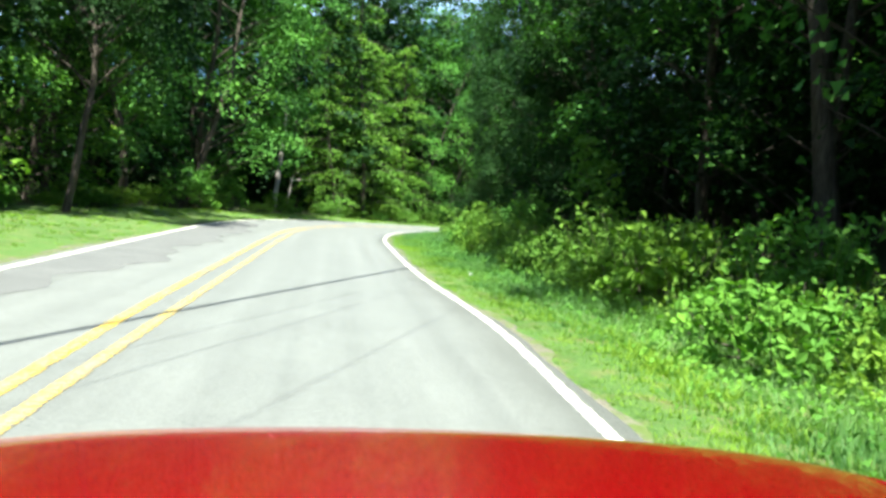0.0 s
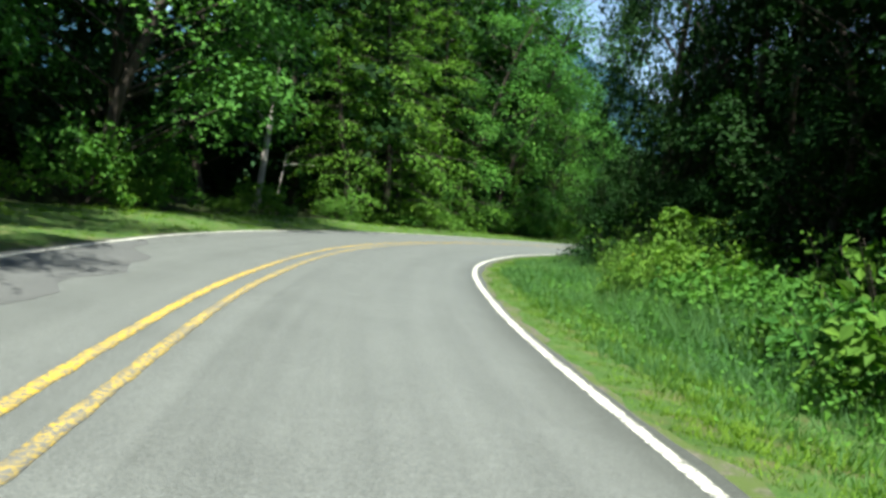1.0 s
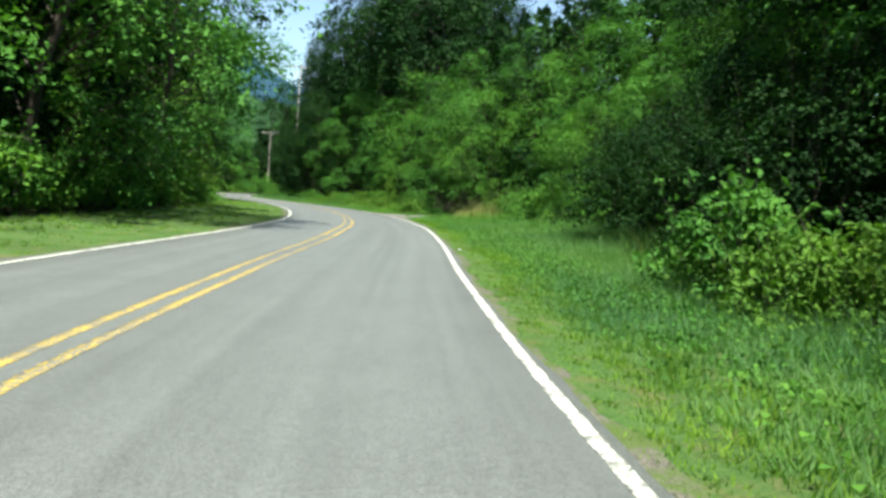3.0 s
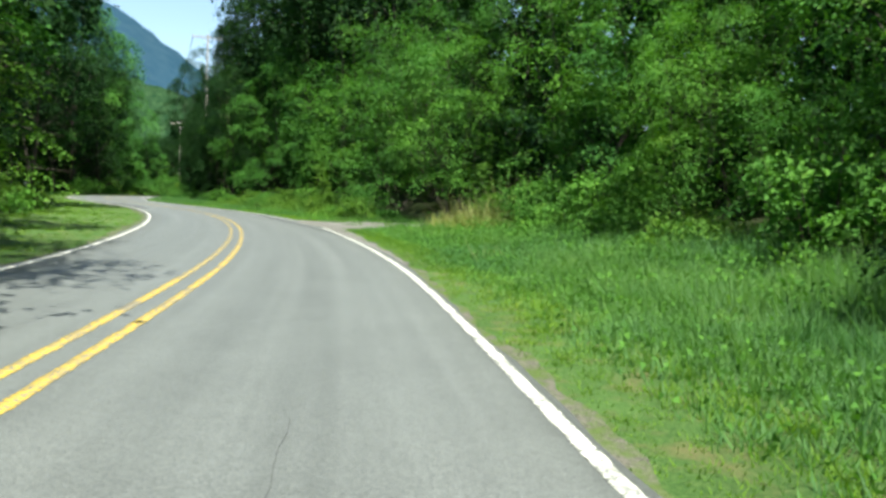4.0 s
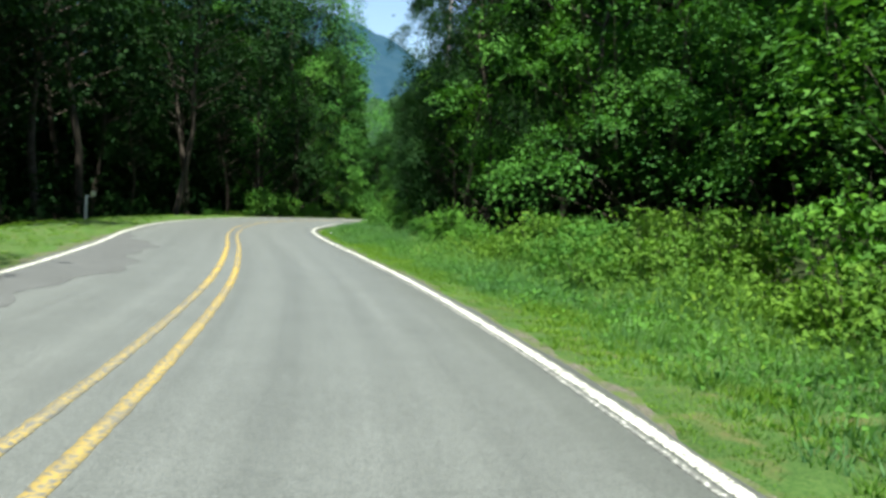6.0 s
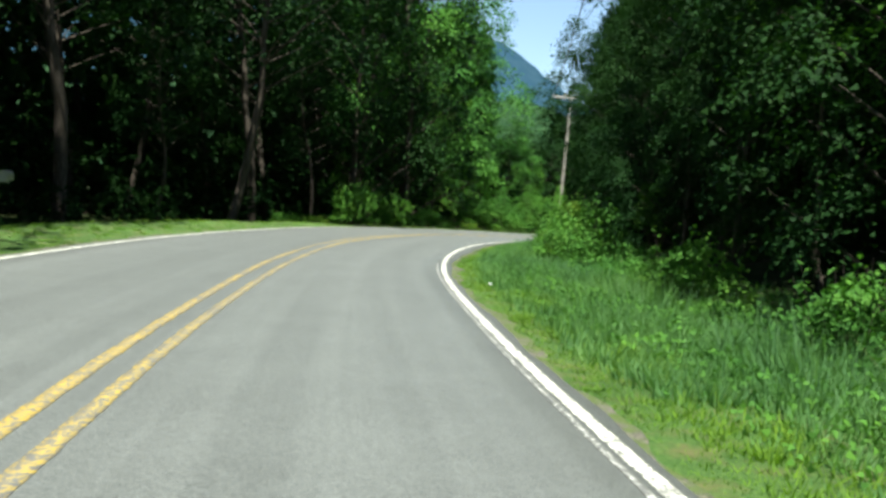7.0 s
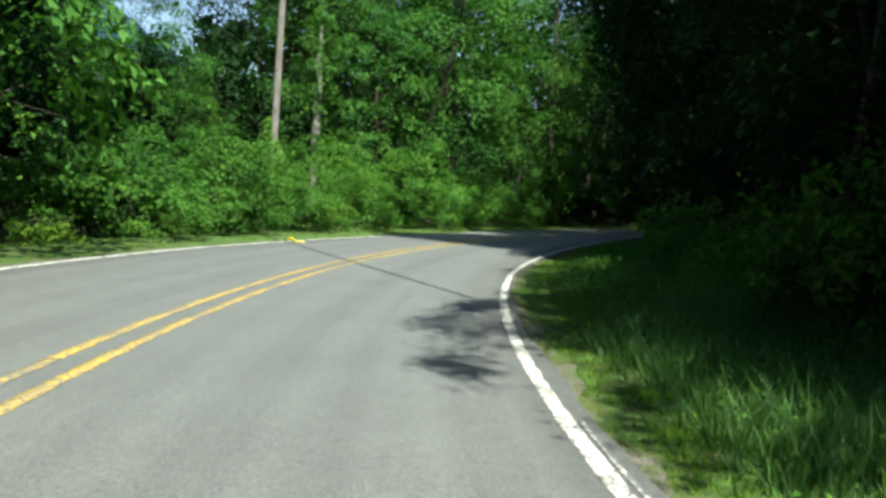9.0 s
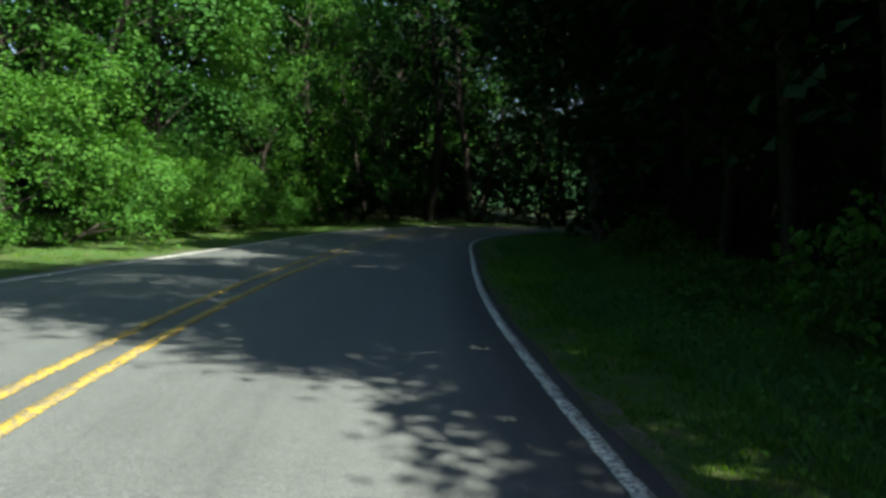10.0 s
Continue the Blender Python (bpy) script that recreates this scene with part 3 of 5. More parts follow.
def needle_tree(seed, height, spread, low, tiers, per, leaf, label, material=None):
    """A pine or hemlock: straight trunk, tiers of level boughs with sprays of needles."""
    rng = np.random.default_rng(seed)
    tree = empty("conifer_tree", label, "tree", "roadside trees")
    trunk = limb_path(rng, (0, 0, -0.4), (0, 0, 1), height, 0.010 * height + 0.04, 8, 0.6)
    paths, pts, outs = [trunk], [], []
    spine = np.array([p for p, _ in trunk])
    for k in range(tiers):
        f = (k + 0.5) / tiers
        z = low + (height - low) * f ** 0.9
        reach0 = spread * (1 - 0.82 * f) * rng.uniform(0.85, 1.1) + 0.25
        gap = (height - low) / tiers
        for b in range(5):
            a = k * 1.1 + b * 1.257 + rng.normal(0, 0.35)
            reach = reach0 * rng.uniform(0.45, 1.15)
            zb = z
            z = zb + gap * rng.uniform(-0.9, 0.9)
            root = np.array([np.interp(z, spine[:, 2], spine[:, 0]), np.interp(z, spine[:, 2], spine[:, 1]), z])
            end = root + np.array([math.cos(a) * reach, math.sin(a) * reach, rng.uniform(-0.32, 0.10) * reach + 0.1])
            paths.append([(tuple(root), 0.035), (tuple(root * 0.5 + end * 0.5 + np.array([0, 0, 0.08 * reach])), 0.02), (tuple(end), 0.008)])
            n = max(int(per * reach / spread), 10)
            g = rng.uniform(0.22, 1.05, n)
            wide = 0.26 * reach * (1.15 - 0.6 * g) * rng.normal(0, 1, n)
            hang = rng.uniform(0.4, 1.3) * wide ** 2 / reach + rng.uniform(0.2, 0.9) * reach * np.clip(g - 0.5, 0, 1) ** 2 + rng.exponential(0.10, n)
            p = root + (end - root) * g[:, None] + np.c_[-math.sin(a) * wide, math.cos(a) * wide, rng.normal(0, 0.06, n) + 0.08 * reach * (1 - g) - hang]
            pts.append(p)
            outs.append(np.tile([math.cos(a), math.sin(a), 0.6], (n, 1)) + rng.normal(0, 0.3, (n, 3)))
            z = zb
    put("trunk", tubes("trunk", paths, 5), BARK, tree)
    put("crown", leaves("crown", rng, np.concatenate(pts), np.concatenate(outs), leaf, 0.50, 0.72, 0.35, plain=True), material or LEAF_NEEDLE, tree)
    TALL[tree.name] = height
    return tree


def bush(name, seed, height, spread, clumps, per, leaf, material, label, group, stems=7, flat=0.7, plain=False, shoots=0):
    """A leafy bush: thin stems from one foot and leaf clumps down to the ground."""
    rng = np.random.default_rng(seed)
    ob = empty(name, label, "bush", group)
    paths, pts, outs = [], [], []
    for k in range(clumps):
        a, f = k * 2.4 + rng.normal(0, 0.4), (k + 0.5) / clumps
        z = height * (0.12 + 0.86 * f) * rng.uniform(0.85, 1.1)
        reach = spread * math.sqrt(max(1 - (z / (height * 1.12)) ** 2, 0.05)) * rng.uniform(0.35, 1.0)
        c = np.array([math.cos(a) * reach, math.sin(a) * reach, z])
        if k < stems:
            paths.append([((0, 0, -0.1), 0.02), (tuple(c * 0.5 + np.array([0, 0, 0.1])), 0.013), (tuple(c + np.array([0, 0, 0.05])), 0.005)])
        if height > 3:
            p, d = spray_points(rng, c, spread * rng.uniform(0.20, 0.38), (math.cos(a), math.sin(a), 0.2), max(per // 13, 4), 13, flat + 0.2)
        else:
            p, d = clump_points(rng, c, spread * rng.uniform(0.16, 0.32), flat, per)
        p[:, 2] = np.abs(p[:, 2])
        pts.append(p)
        outs.append(d)
    for k in range(shoots):  # leafy shoots that stand out of the mass
        a, out = rng.uniform(0, 6.283), spread * rng.uniform(0.1, 0.9)
        foot, tip = np.array([math.cos(a) * out * 0.7, math.sin(a) * out * 0.7, height * 0.3]), np.array([math.cos(a) * out * 1.15, math.sin(a) * out * 1.15, height * rng.uniform(0.8, 1.35)])
        paths.append([(tuple(foot), 0.008), (tuple(tip), 0.003)])
        n = 18 if height < 3 else 40
        g = rng.uniform(0.15, 1.0, n)
        pts.append(foot + (tip - foot) * g[:, None] + rng.normal(0, 0.05 + 0.02 * height, (n, 3)))
        outs.append(rng.normal(0, 1, (n, 3)))
    put("stalk", tubes("stalk", paths, 4), BARK, ob)
    put("foliage", leaves("foliage", rng, np.concatenate(pts), np.concatenate(outs), leaf, 0.62, 0.42, plain=plain), material, ob)
    TALL[ob.name] = height
    return ob


T_BROAD = "tall broadleaf tree in full green summer leaf at the road's edge"
T_DEEP = "dense broadleaf tree standing in the woods, leaves coloured dark as if shaded"
T_PINE = "tall dark-green conifer with level drooping boughs"
T_SHADE = "tall tree with a high dense crown, shaded in its leaf colour, over dark trunks"
broad = [broad_tree(11, 15, 4.4, 1.2, 30, 30, 14, 0.185, LEAF_BROAD, T_BROAD), broad_tree(12, 13, 4.0, 0.9, 29, 30, 14, 0.18, LEAF_BROAD, T_BROAD),
         broad_tree(13, 17, 4.8, 1.5, 32, 30, 14, 0.19, LEAF_BROAD, T_BROAD), broad_tree(14, 11, 3.7, 0.6, 28, 30, 14, 0.175, LEAF_VINE, T_BROAD)]
dark = [broad_tree(25, 16, 4.5, 0.9, 30, 27, 12, 0.215, LEAF_SHADED, T_DEEP), broad_tree(26, 14, 4.2, 0.7, 29, 30, 21, 0.16, LEAF_SHADED, T_DEEP)]
deep = [broad_tree(21, 17, 5.0, 1.8, 30, 12, 8, 0.44, LEAF_SHADED, T_DEEP, "woodland_tree"), broad_tree(22, 15, 4.6, 1.2, 28, 12, 8, 0.42, LEAF_SHADED, T_DEEP, "woodland_tree")]
shade = [broad_tree(23, 21, 5.8, 8.4, 32, 18, 9, 0.36, LEAF_SHADED, T_SHADE, "canopy_tree"), broad_tree(24, 19, 5.4, 7.2, 30, 18, 9, 0.35, LEAF_SHADED, T_SHADE, "canopy_tree")]
canopy = [broad_tree(27, 20, 5.8, 7.0, 44, 46, 18, 0.24, LEAF_SHADED, T_SHADE, "canopy_tree")]
pines = [needle_tree(31, 18, 4.6, 1.2, 22, 170, 0.26, T_PINE), needle_tree(32, 15, 4.0, 0.8, 20, 160, 0.25, T_PINE)]
T_WALL = "tall thicket of vines and saplings, leafy down to the ground"
walls = [bush("vine_thicket", 41, 7.5, 3.6, 50, 290, 0.135, LEAF_VINE, T_WALL, "thickets", 16, 0.5, True, 30),
         bush("vine_thicket", 42, 6.0, 3.2, 46, 290, 0.125, LEAF_BROAD, T_WALL, "thickets", 14, 0.5, True, 30)]
dim = [bush("vine_thicket", 43, 5.0, 3.0, 24, 52, 0.42, LEAF_SHADED, "thicket of saplings under the trees, shade put into its leaf colour", "thickets", 8, 0.5, True)]
close_dim = [bush("vine_thicket", 44, 4.6, 2.8, 34, 160, 0.17, LEAF_SHADED, "thicket of saplings under the trees, shade put into its leaf colour", "thickets", 8, 0.5, True, 20)]
mounds = [bush("vine_mound", 45, 3.3, 2.3, 44, 260, 0.13, LEAF_VINE, "bright green mound of vines smothering low bushes", "vine mounds", 10, 0.5, True, 16)]
T_SHRUB = "green shrub tangled with weeds at the wood's edge"
shrubs = [bush("shrub", 51, 1.2, 1.25, 26, 44, 0.135, LEAF_FRESH, "low " + T_SHRUB, "roadside shrubs", shoots=24),
          bush("shrub", 52, 0.8, 1.3, 24, 42, 0.125, LEAF_VINE, "low " + T_SHRUB, "roadside shrubs", shoots=20),
          bush("shrub", 53, 1.7, 1.4, 28, 48, 0.150, LEAF_VINE, "waist-high " + T_SHRUB, "roadside shrubs", shoots=26),
          bush("shrub", 54, 0.6, 1.1, 20, 40, 0.115, LEAF_FRESH, "low " + T_SHRUB, "roadside shrubs", shoots=22)]
low_shrubs = [shrubs[0], shrubs[1], shrubs[3]]
used = set()
def plant(kinds, x, y, size=1.0, sink=0.05, tall=1.0):
    """Puts one of the kinds at a place: the built one first, copies of it after that; its turn follows from the place."""
    own = np.random.default_rng(int(abs(x * 97.3 + y * 31.7) * 10))
    ob = kinds[own.integers(len(kinds))]
    m = pose(x, y, float(rise(x, y)[0]) - sink, 0, 0, own.uniform(0, 360)) @ Matrix.Diagonal((size, size, size * tall, 1))
    if ob not in used:
        used.add(ob)
        ob.matrix_basis = m
        return ob
    return copy_thing(ob, m)


# lines along which the mountain shows: eye, bearings, elevation of the treetops, nearest distance, room left and right
VISTAS = [(36, 134, 18.0, 22.5, 8.6, 24, 1.6, 2.0), (44, 158, 17.0, 20.5, 9.0, 16, 1.5, 1.5), (20.4, 77, 15.0, 23.0, 9.0, 35, 0.4, 2.0),
          (40.1, 150.5, 17.5, 23.5, 11.0, 20, 1.0, 2.0), (31.8, 105.9, 13.6, 17.5, 9.0, 30, 0.0, 2.5), (2.4, 44.8, 18.5, 23.0, 7.2, 45, 0.0, 2.0),
          (15.3, 68.5, 15.8, 24.0, 9.0, 38, 0.4, 2.0), (2.4, 44.8, 23.0, 25.0, 8.0, 62, 1.0, 2.0), (28.5, 95, 14.2, 16.5, 8.4, 50, 0.0, 1.0)]


def height_allowed(x, y, room=0.0):
    top = 99.0
    for ex, ey, a, b, rises, near, left, right in VISTAS:
        bearing, far = math.degrees(math.atan2(x - ex, y - ey)), math.hypot(x - ex, y - ey)
        if a - math.degrees(math.atan2(left + room, far)) < bearing < b + math.degrees(math.atan2(right + room, far)) and far > near:
            top = min(top, 1.2 + far * math.tan(radians(rises)))
    return top


def before_dead_trunk(x, y):
    """The open line along which the dead trunk at the wood's edge is seen."""
    f = (y - 36.0) / (59.0 - 36.0)
    return 0 < f < 1 and abs(x - (-3.2 + f * (-6.6 + 3.2))) < 2.9


def row(kinds, s0, s1, step, q, spread, size=(0.85, 1.15), sink=0.1, tall=1.0):
    """Plants along the road at about q metres to its right; low ones only where the mountain shows."""
    pick = np.random.default_rng(int(abs(s0 * 7 + q * 131 + step * 17 + 5000)))
    s = s0
    while s < s1:
        qq = q + pick.uniform(-spread, spread)
        x, y = (float(c) for c in beside(np.array([s]), np.array([qq]))[0])
        qn = float(road_coords(x, y)[1][0])
        if (abs(qn) > abs(q) * 0.72 or s > 265) and not (before_dead_trunk(x, y) and q < -9):
            k = kinds[pick.integers(len(kinds))]
            z = float(rise(x, y)[0])
            big = pick.uniform(*size)
            room = max(0.26 * TALL[k.name] * big - 2.0, 0.0)  # the crown's own reach
            big = min(big, (height_allowed(x, y, room) - z) / TALL[k.name] / tall)
            if big > 0.30 or k in shrubs:
                plant([k], x, y, big, sink, tall)
        s += step * pick.uniform(0.75, 1.25)


# first rows of trees
row(broad + pines[1:], -14, 44, 4.4, -10.4, 0.8)
row(pines + pines + broad[:3], 44, 112, 4.0, -10.2, 0.7, (1.05, 1.25))
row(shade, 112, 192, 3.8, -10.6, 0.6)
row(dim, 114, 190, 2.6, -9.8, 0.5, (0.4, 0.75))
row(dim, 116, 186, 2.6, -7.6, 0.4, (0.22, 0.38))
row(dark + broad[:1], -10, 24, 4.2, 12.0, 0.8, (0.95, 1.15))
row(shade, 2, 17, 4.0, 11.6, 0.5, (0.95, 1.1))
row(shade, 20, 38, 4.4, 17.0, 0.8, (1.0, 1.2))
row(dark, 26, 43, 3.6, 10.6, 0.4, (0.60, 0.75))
row(broad, 49, 66, 3.6, 11.4, 0.6, (0.48, 0.66))
row(broad, 66, 99, 3.8, 12.6, 0.7, (0.55, 0.75))
row(walls, 111, 146, 4.4, 11.6, 0.7, (0.9, 1.25))
row(broad[:3], 112, 140, 3.8, 15.5, 0.6, (0.62, 0.78), tall=1.1)
row(walls, 93, 104, 3.8, 15.0, 0.6, (0.95, 1.2))
row(shade, 146, 158, 3.2, 13.0, 0.5, (0.95, 1.1))
row(close_dim, 136, 160, 2.8, 10.3, 0.5, (0.65, 0.95))
row(dark[1:], 140, 158, 2.2, 8.1, 0.4, (0.60, 0.74), tall=1.25)
row(dark[1:], 155, 169, 2.6, 9.4, 0.4, (0.68, 0.80))
row(dark[1:], 167, 178, 2.2, 7.9, 0.3, (0.56, 0.64))
row(dark, 182, 190, 2.4, 8.8, 0.3, (0.48, 0.56))
row(deep, 190, 206, 3.0, 11.5, 0.4, (1.0, 1.1))
row(deep, 158, 187, 3.2, 13.4, 0.6, (0.9, 1.05))
row(canopy, 191, 210, 3.6, 7.6, 0.3, (0.95, 1.08), tall=1.2)
row(dark, 192, 206, 3.0, 8.2, 0.3, (0.85, 1.0))
row(close_dim, 152, 206, 2.8, 8.2, 0.5, (0.55, 0.85))
row(shade, 212, 268, 3.8, 7.6, 0.5, (1.25, 1.4))
row(deep, 202, 268, 3.8, 11.5, 0.6, (1.0, 1.2))
row(shade, 226, 268, 3.8, -7.8, 0.6, (1.2, 1.35))
# rows behind them
row(deep, -14, 112, 5.6, -15.5, 1.2, (1.05, 1.25))
row(deep, 48, 112, 5.0, -21.0, 1.2, (1.3, 1.6))
row(shade, 112, 196, 4.6, -18.0, 1.2)
row(shade, 108, 196, 6.5, -24.0, 1.4)
row(deep, -10, 44, 6.2, 17.5, 1.2, (1.05, 1.3))
row(deep, 46, 130, 5.4, 18.0, 1.2, (0.72, 0.95))
row(shade, 130, 268, 5.0, 17.0, 1.2)
row(deep, 130, 200, 6.5, 21.5, 1.2)
row(broad[:3] + deep, 192, 268, 4.6, -18.0, 1.5, (1.3, 1.5))
row(deep, 190, 268, 6.0, -24.5, 1.5, (1.4, 1.7))
row(pines + deep, 86, 136, 5.0, 22.0, 2.0, (1.1, 1.3))
# thickets with shade in their leaf colour fill the gaps between the trunks
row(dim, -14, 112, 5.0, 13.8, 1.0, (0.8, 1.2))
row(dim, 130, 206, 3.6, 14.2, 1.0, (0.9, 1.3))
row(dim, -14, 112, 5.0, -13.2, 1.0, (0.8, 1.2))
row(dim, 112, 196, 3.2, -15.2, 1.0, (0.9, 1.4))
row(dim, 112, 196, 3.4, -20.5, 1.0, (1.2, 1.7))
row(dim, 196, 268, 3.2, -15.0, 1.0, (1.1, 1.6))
row(dim, 224, 268, 3.6, -8.0, 0.6, (0.7, 1.2))
row(dim, 206, 268, 3.6, 7.6, 0.6, (0.6, 1.1))
for q in (-8, -5, -2, 1, 4, 7):  # the woods close round the road as it bends away
    row(dim, 266, 288, 4.5, q, 0.4, (1.0, 1.5))
    row(deep + shade, 268, 288, 7.0, q, 0.6, (1.0, 1.2))
# shrubs along the right, and fewer on the left
row(low_shrubs, -4, 36, 1.4, 6.5, 0.5, (0.75, 1.1), sink=0.03)
row(shrubs, -4, 36, 2.6, 8.0, 0.5, (0.8, 1.2), sink=0.03)
row(close_dim, 40, 49, 2.0, 7.1, 0.3, (0.72, 0.95))
row(shrubs, 48, 68, 1.4, 6.9, 0.6, (0.7, 1.25), sink=0.03)
row(shrubs, 82, 98, 2.0, 9.3, 0.7, (0.5, 1.0), sink=0.03)
row(dark, 66, 82, 5.0, 14.6, 0.5, (0.7, 0.85))
row(walls, 80, 90, 3.0, 10.8, 0.5, (0.40, 0.6))
row(close_dim, 67, 81, 2.1, 8.9, 0.3, (0.75, 0.95))
row(dark, 66, 80, 3.4, 12.0, 0.4, (0.55, 0.65))
row(walls, 50, 64, 2.8, 9.4, 0.5, (0.38, 0.6))
row(low_shrubs, 111, 134, 1.3, 6.7, 0.6, (0.65, 1.0), sink=0.03)
row(shrubs, 111, 134, 2.4, 8.0, 0.5, (0.7, 1.1), sink=0.03)
row(shrubs[1:2] + shrubs[1:3], 134, 152, 1.3, 6.5, 0.5, (0.40, 0.80), sink=0.03)
row(shrubs, 168, 192, 1.8, -6.9, 0.6, (0.6, 1.2), sink=0.03)
row(shrubs[1:2] + shrubs[1:3], 152, 206, 1.5, 6.4, 0.5, (0.40, 0.80), sink=0.03)
row(shrubs[:3:2] + shrubs[:1], 160, 178, 1.3, 6.3, 0.35, (0.40, 0.68), sink=0.03)
row(shrubs, 92, 102, 1.5, 10.5, 0.8, (0.9, 1.3), sink=0.03)
row(shrubs, -2, 112, 2.6, -8.6, 0.7, (0.6, 1.3), sink=0.03)
row(shrubs, 186, 226, 2.0, -5.9, 0.4, (0.5, 0.85), sink=0.03)


def single(kind, x, y, size, tall=1.0):
    return plant([kind], x, y, size, 0.05, tall)


single(pines[0], 46.6, 189.0, 1.0)                  # dark conifer past the last bend
single(pines[1], 44.5, 182.0, 1.05)
single(shrubs[2], 38.9, 163.0, 0.95, 1.1)           # pale bush before the dark trees
# outside the last bend: vine mounds in front, trees behind them, dark hollows between
for x, y, big, tall in ((65.5, 186.4, 1.05, 1.0), (61.4, 184.6, 0.78, 0.85), (69.6, 188.4, 0.80, 0.8), (57.2, 182.0, 0.72, 0.85), (53.6, 179.8, 0.80, 1.0), (50.2, 177.2, 0.72, 0.9), (61.9, 187.8, 0.9, 1.15), (73.4, 190.4, 0.85, 0.8), (77.4, 192.4, 0.80, 0.8)):
    single(mounds[0], x, y, big, tall)
for kind, x, y, big in ((broad[0], 54.8, 190.2, 0.52), (broad[1], 68.2, 193.0, 0.80), (broad[2], 72.6, 195.4, 0.95), (broad[0], 77.0, 197.0, 1.0), (broad[3], 81.6, 195.6, 1.15),
                        (broad[1], 86.6, 197.4, 1.0), (dark[0], 70.4, 200.2, 1.1), (dark[0], 65.2, 201.6, 1.2), (broad[3], 57.6, 192.4, 0.55), (broad[3], 79.0, 193.6, 0.7)):
    single(kind, x, y, big)
single(dark[1], 7.4, 29.0, 0.72)
single(dark[0], 9.8, 25.0, 0.62)
single(dark[0], 8.7, 40.8, 0.70, 1.7)
single(dark[0], 9.3, 43.6, 0.72, 1.6)
single(canopy[0], 61.8, 168.0, 0.95, 1.4)             # its crown shades both lanes past the bend
single(walls[0], 45.4, 133.4, 0.9, 1.1)                   # it hides the pole on the bank from the bend before
single(dark[1], 51.0, 152.0, 0.62)                         # high crowns that shade the verge of the last bend
single(shade[0], 53.9, 157.6, 0.66)
single(dark[1], 51.8, 160.2, 0.62, 1.2)
single(dark[1], 49.7, 156.6, 0.60, 1.55)
single(dark[1], 54.6, 163.0, 0.62, 1.2)
single(broad[3], 13.4, 52.6, 0.55)
for x, y, big in ((5.6, 38.2, 0.9), (6.4, 37.2, 1.05), (5.0, 36.4, 0.7), (6.6, 35.4, 1.0), (5.2, 34.4, 0.75), (4.2, 34.0, 0.55), (4.8, 35.5, 0.6), (3.7, 32.6, 0.55)):  # lit bushes before the dark trees
    single(shrubs[0], x, y, big, 1.15)
single(close_dim[0], 6.4, 39.0, 0.72)
single(close_dim[0], 6.2, 41.4, 0.72)
for x, y, big in ((8.0, 42.4, 0.70), (7.2, 40.9, 0.58), (9.7, 45.6, 0.62), (12.2, 47.8, 0.62), (9.4, 39.6, 0.76), (11.4, 43.2, 0.80), (10.6, 37.0, 0.80)):  # dark trees on the inside of the first bend
    single(dark[1], x, y, big, 2.1 if y < 44 else 1.2)
single(broad[1], 43.8, 128.0, 0.85)
single(dark[0], 46.6, 138.2, 0.80, 1.1)
single(dark[0], 48.8, 141.5, 0.85, 1.1)
single(canopy[0], -9.0, 25.2, 0.80)                   # its crown shades the outer lane
# beyond x 43 the sunlit leaf colour, else the shaded one
for x, y, big in ((43.2, 173.0, 1.1), (39.6, 170.4, 1.1), (43.4, 177.6, 0.92), (40.5, 175.0, 1.2), (42.0, 179.5, 1.1)):  # tall trees on the outside of the last bend
    single(broad[0] if x > 43 else dark[0], x, y, big, 1.4)
for x, y, big in ((57.0, 152.4, 1.0), (59.6, 152.4, 1.3), (64.4, 153.2, 1.4), (68.3, 150.8, 1.35), (72.1, 148.2, 1.4), (62.0, 147.0, 1.4), (66.5, 157.5, 1.3), (66.0, 146.0, 1.35), (70.0, 143.5, 1.4), (75.5, 146.5, 1.3)):  # tall dark trees on the hill
    single(dark[0], x, y, big * 1.1, 1.15)
for x, y, big in ((52, 133, 1.3), (55.5, 128, 1.3), (51, 125, 1.2), (57.5, 136, 1.35), (60, 130, 1.3), (54, 119.5, 1.25), (50, 116.5, 1.15), (62.5, 139, 1.35)):  # tall dark trees behind the thicket
    single(dark[0], x, y, big, 1.1)
for x, y in ((116, 196), (121, 190), (124, 183), (112, 201), (118, 178)):
    single(deep[0], x, y, 1.1)


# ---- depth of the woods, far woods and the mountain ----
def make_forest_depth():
    """Filler foliage deep in the woods, coloured dark for shade, seen only through the gaps between the trees."""
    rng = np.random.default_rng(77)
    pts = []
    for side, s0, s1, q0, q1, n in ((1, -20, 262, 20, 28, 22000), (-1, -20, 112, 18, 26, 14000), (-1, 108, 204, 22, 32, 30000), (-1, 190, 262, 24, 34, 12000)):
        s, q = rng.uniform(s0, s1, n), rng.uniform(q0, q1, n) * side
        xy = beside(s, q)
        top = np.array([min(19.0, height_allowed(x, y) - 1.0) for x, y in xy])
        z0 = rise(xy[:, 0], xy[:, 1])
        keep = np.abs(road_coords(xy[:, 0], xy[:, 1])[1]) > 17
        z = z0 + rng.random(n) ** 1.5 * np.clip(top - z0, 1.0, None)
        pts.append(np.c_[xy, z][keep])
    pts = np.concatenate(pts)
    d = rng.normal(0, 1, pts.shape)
    ob = put("woodland_filler", leaves("woodland_filler", rng, pts, d, 1.6, 0.8, 0.3, plain=True), LEAF_SHADED)
    tagged(ob, "filler foliage deep in the woods, coloured dark as shade", "foliage", kind="stuff")


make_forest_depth()


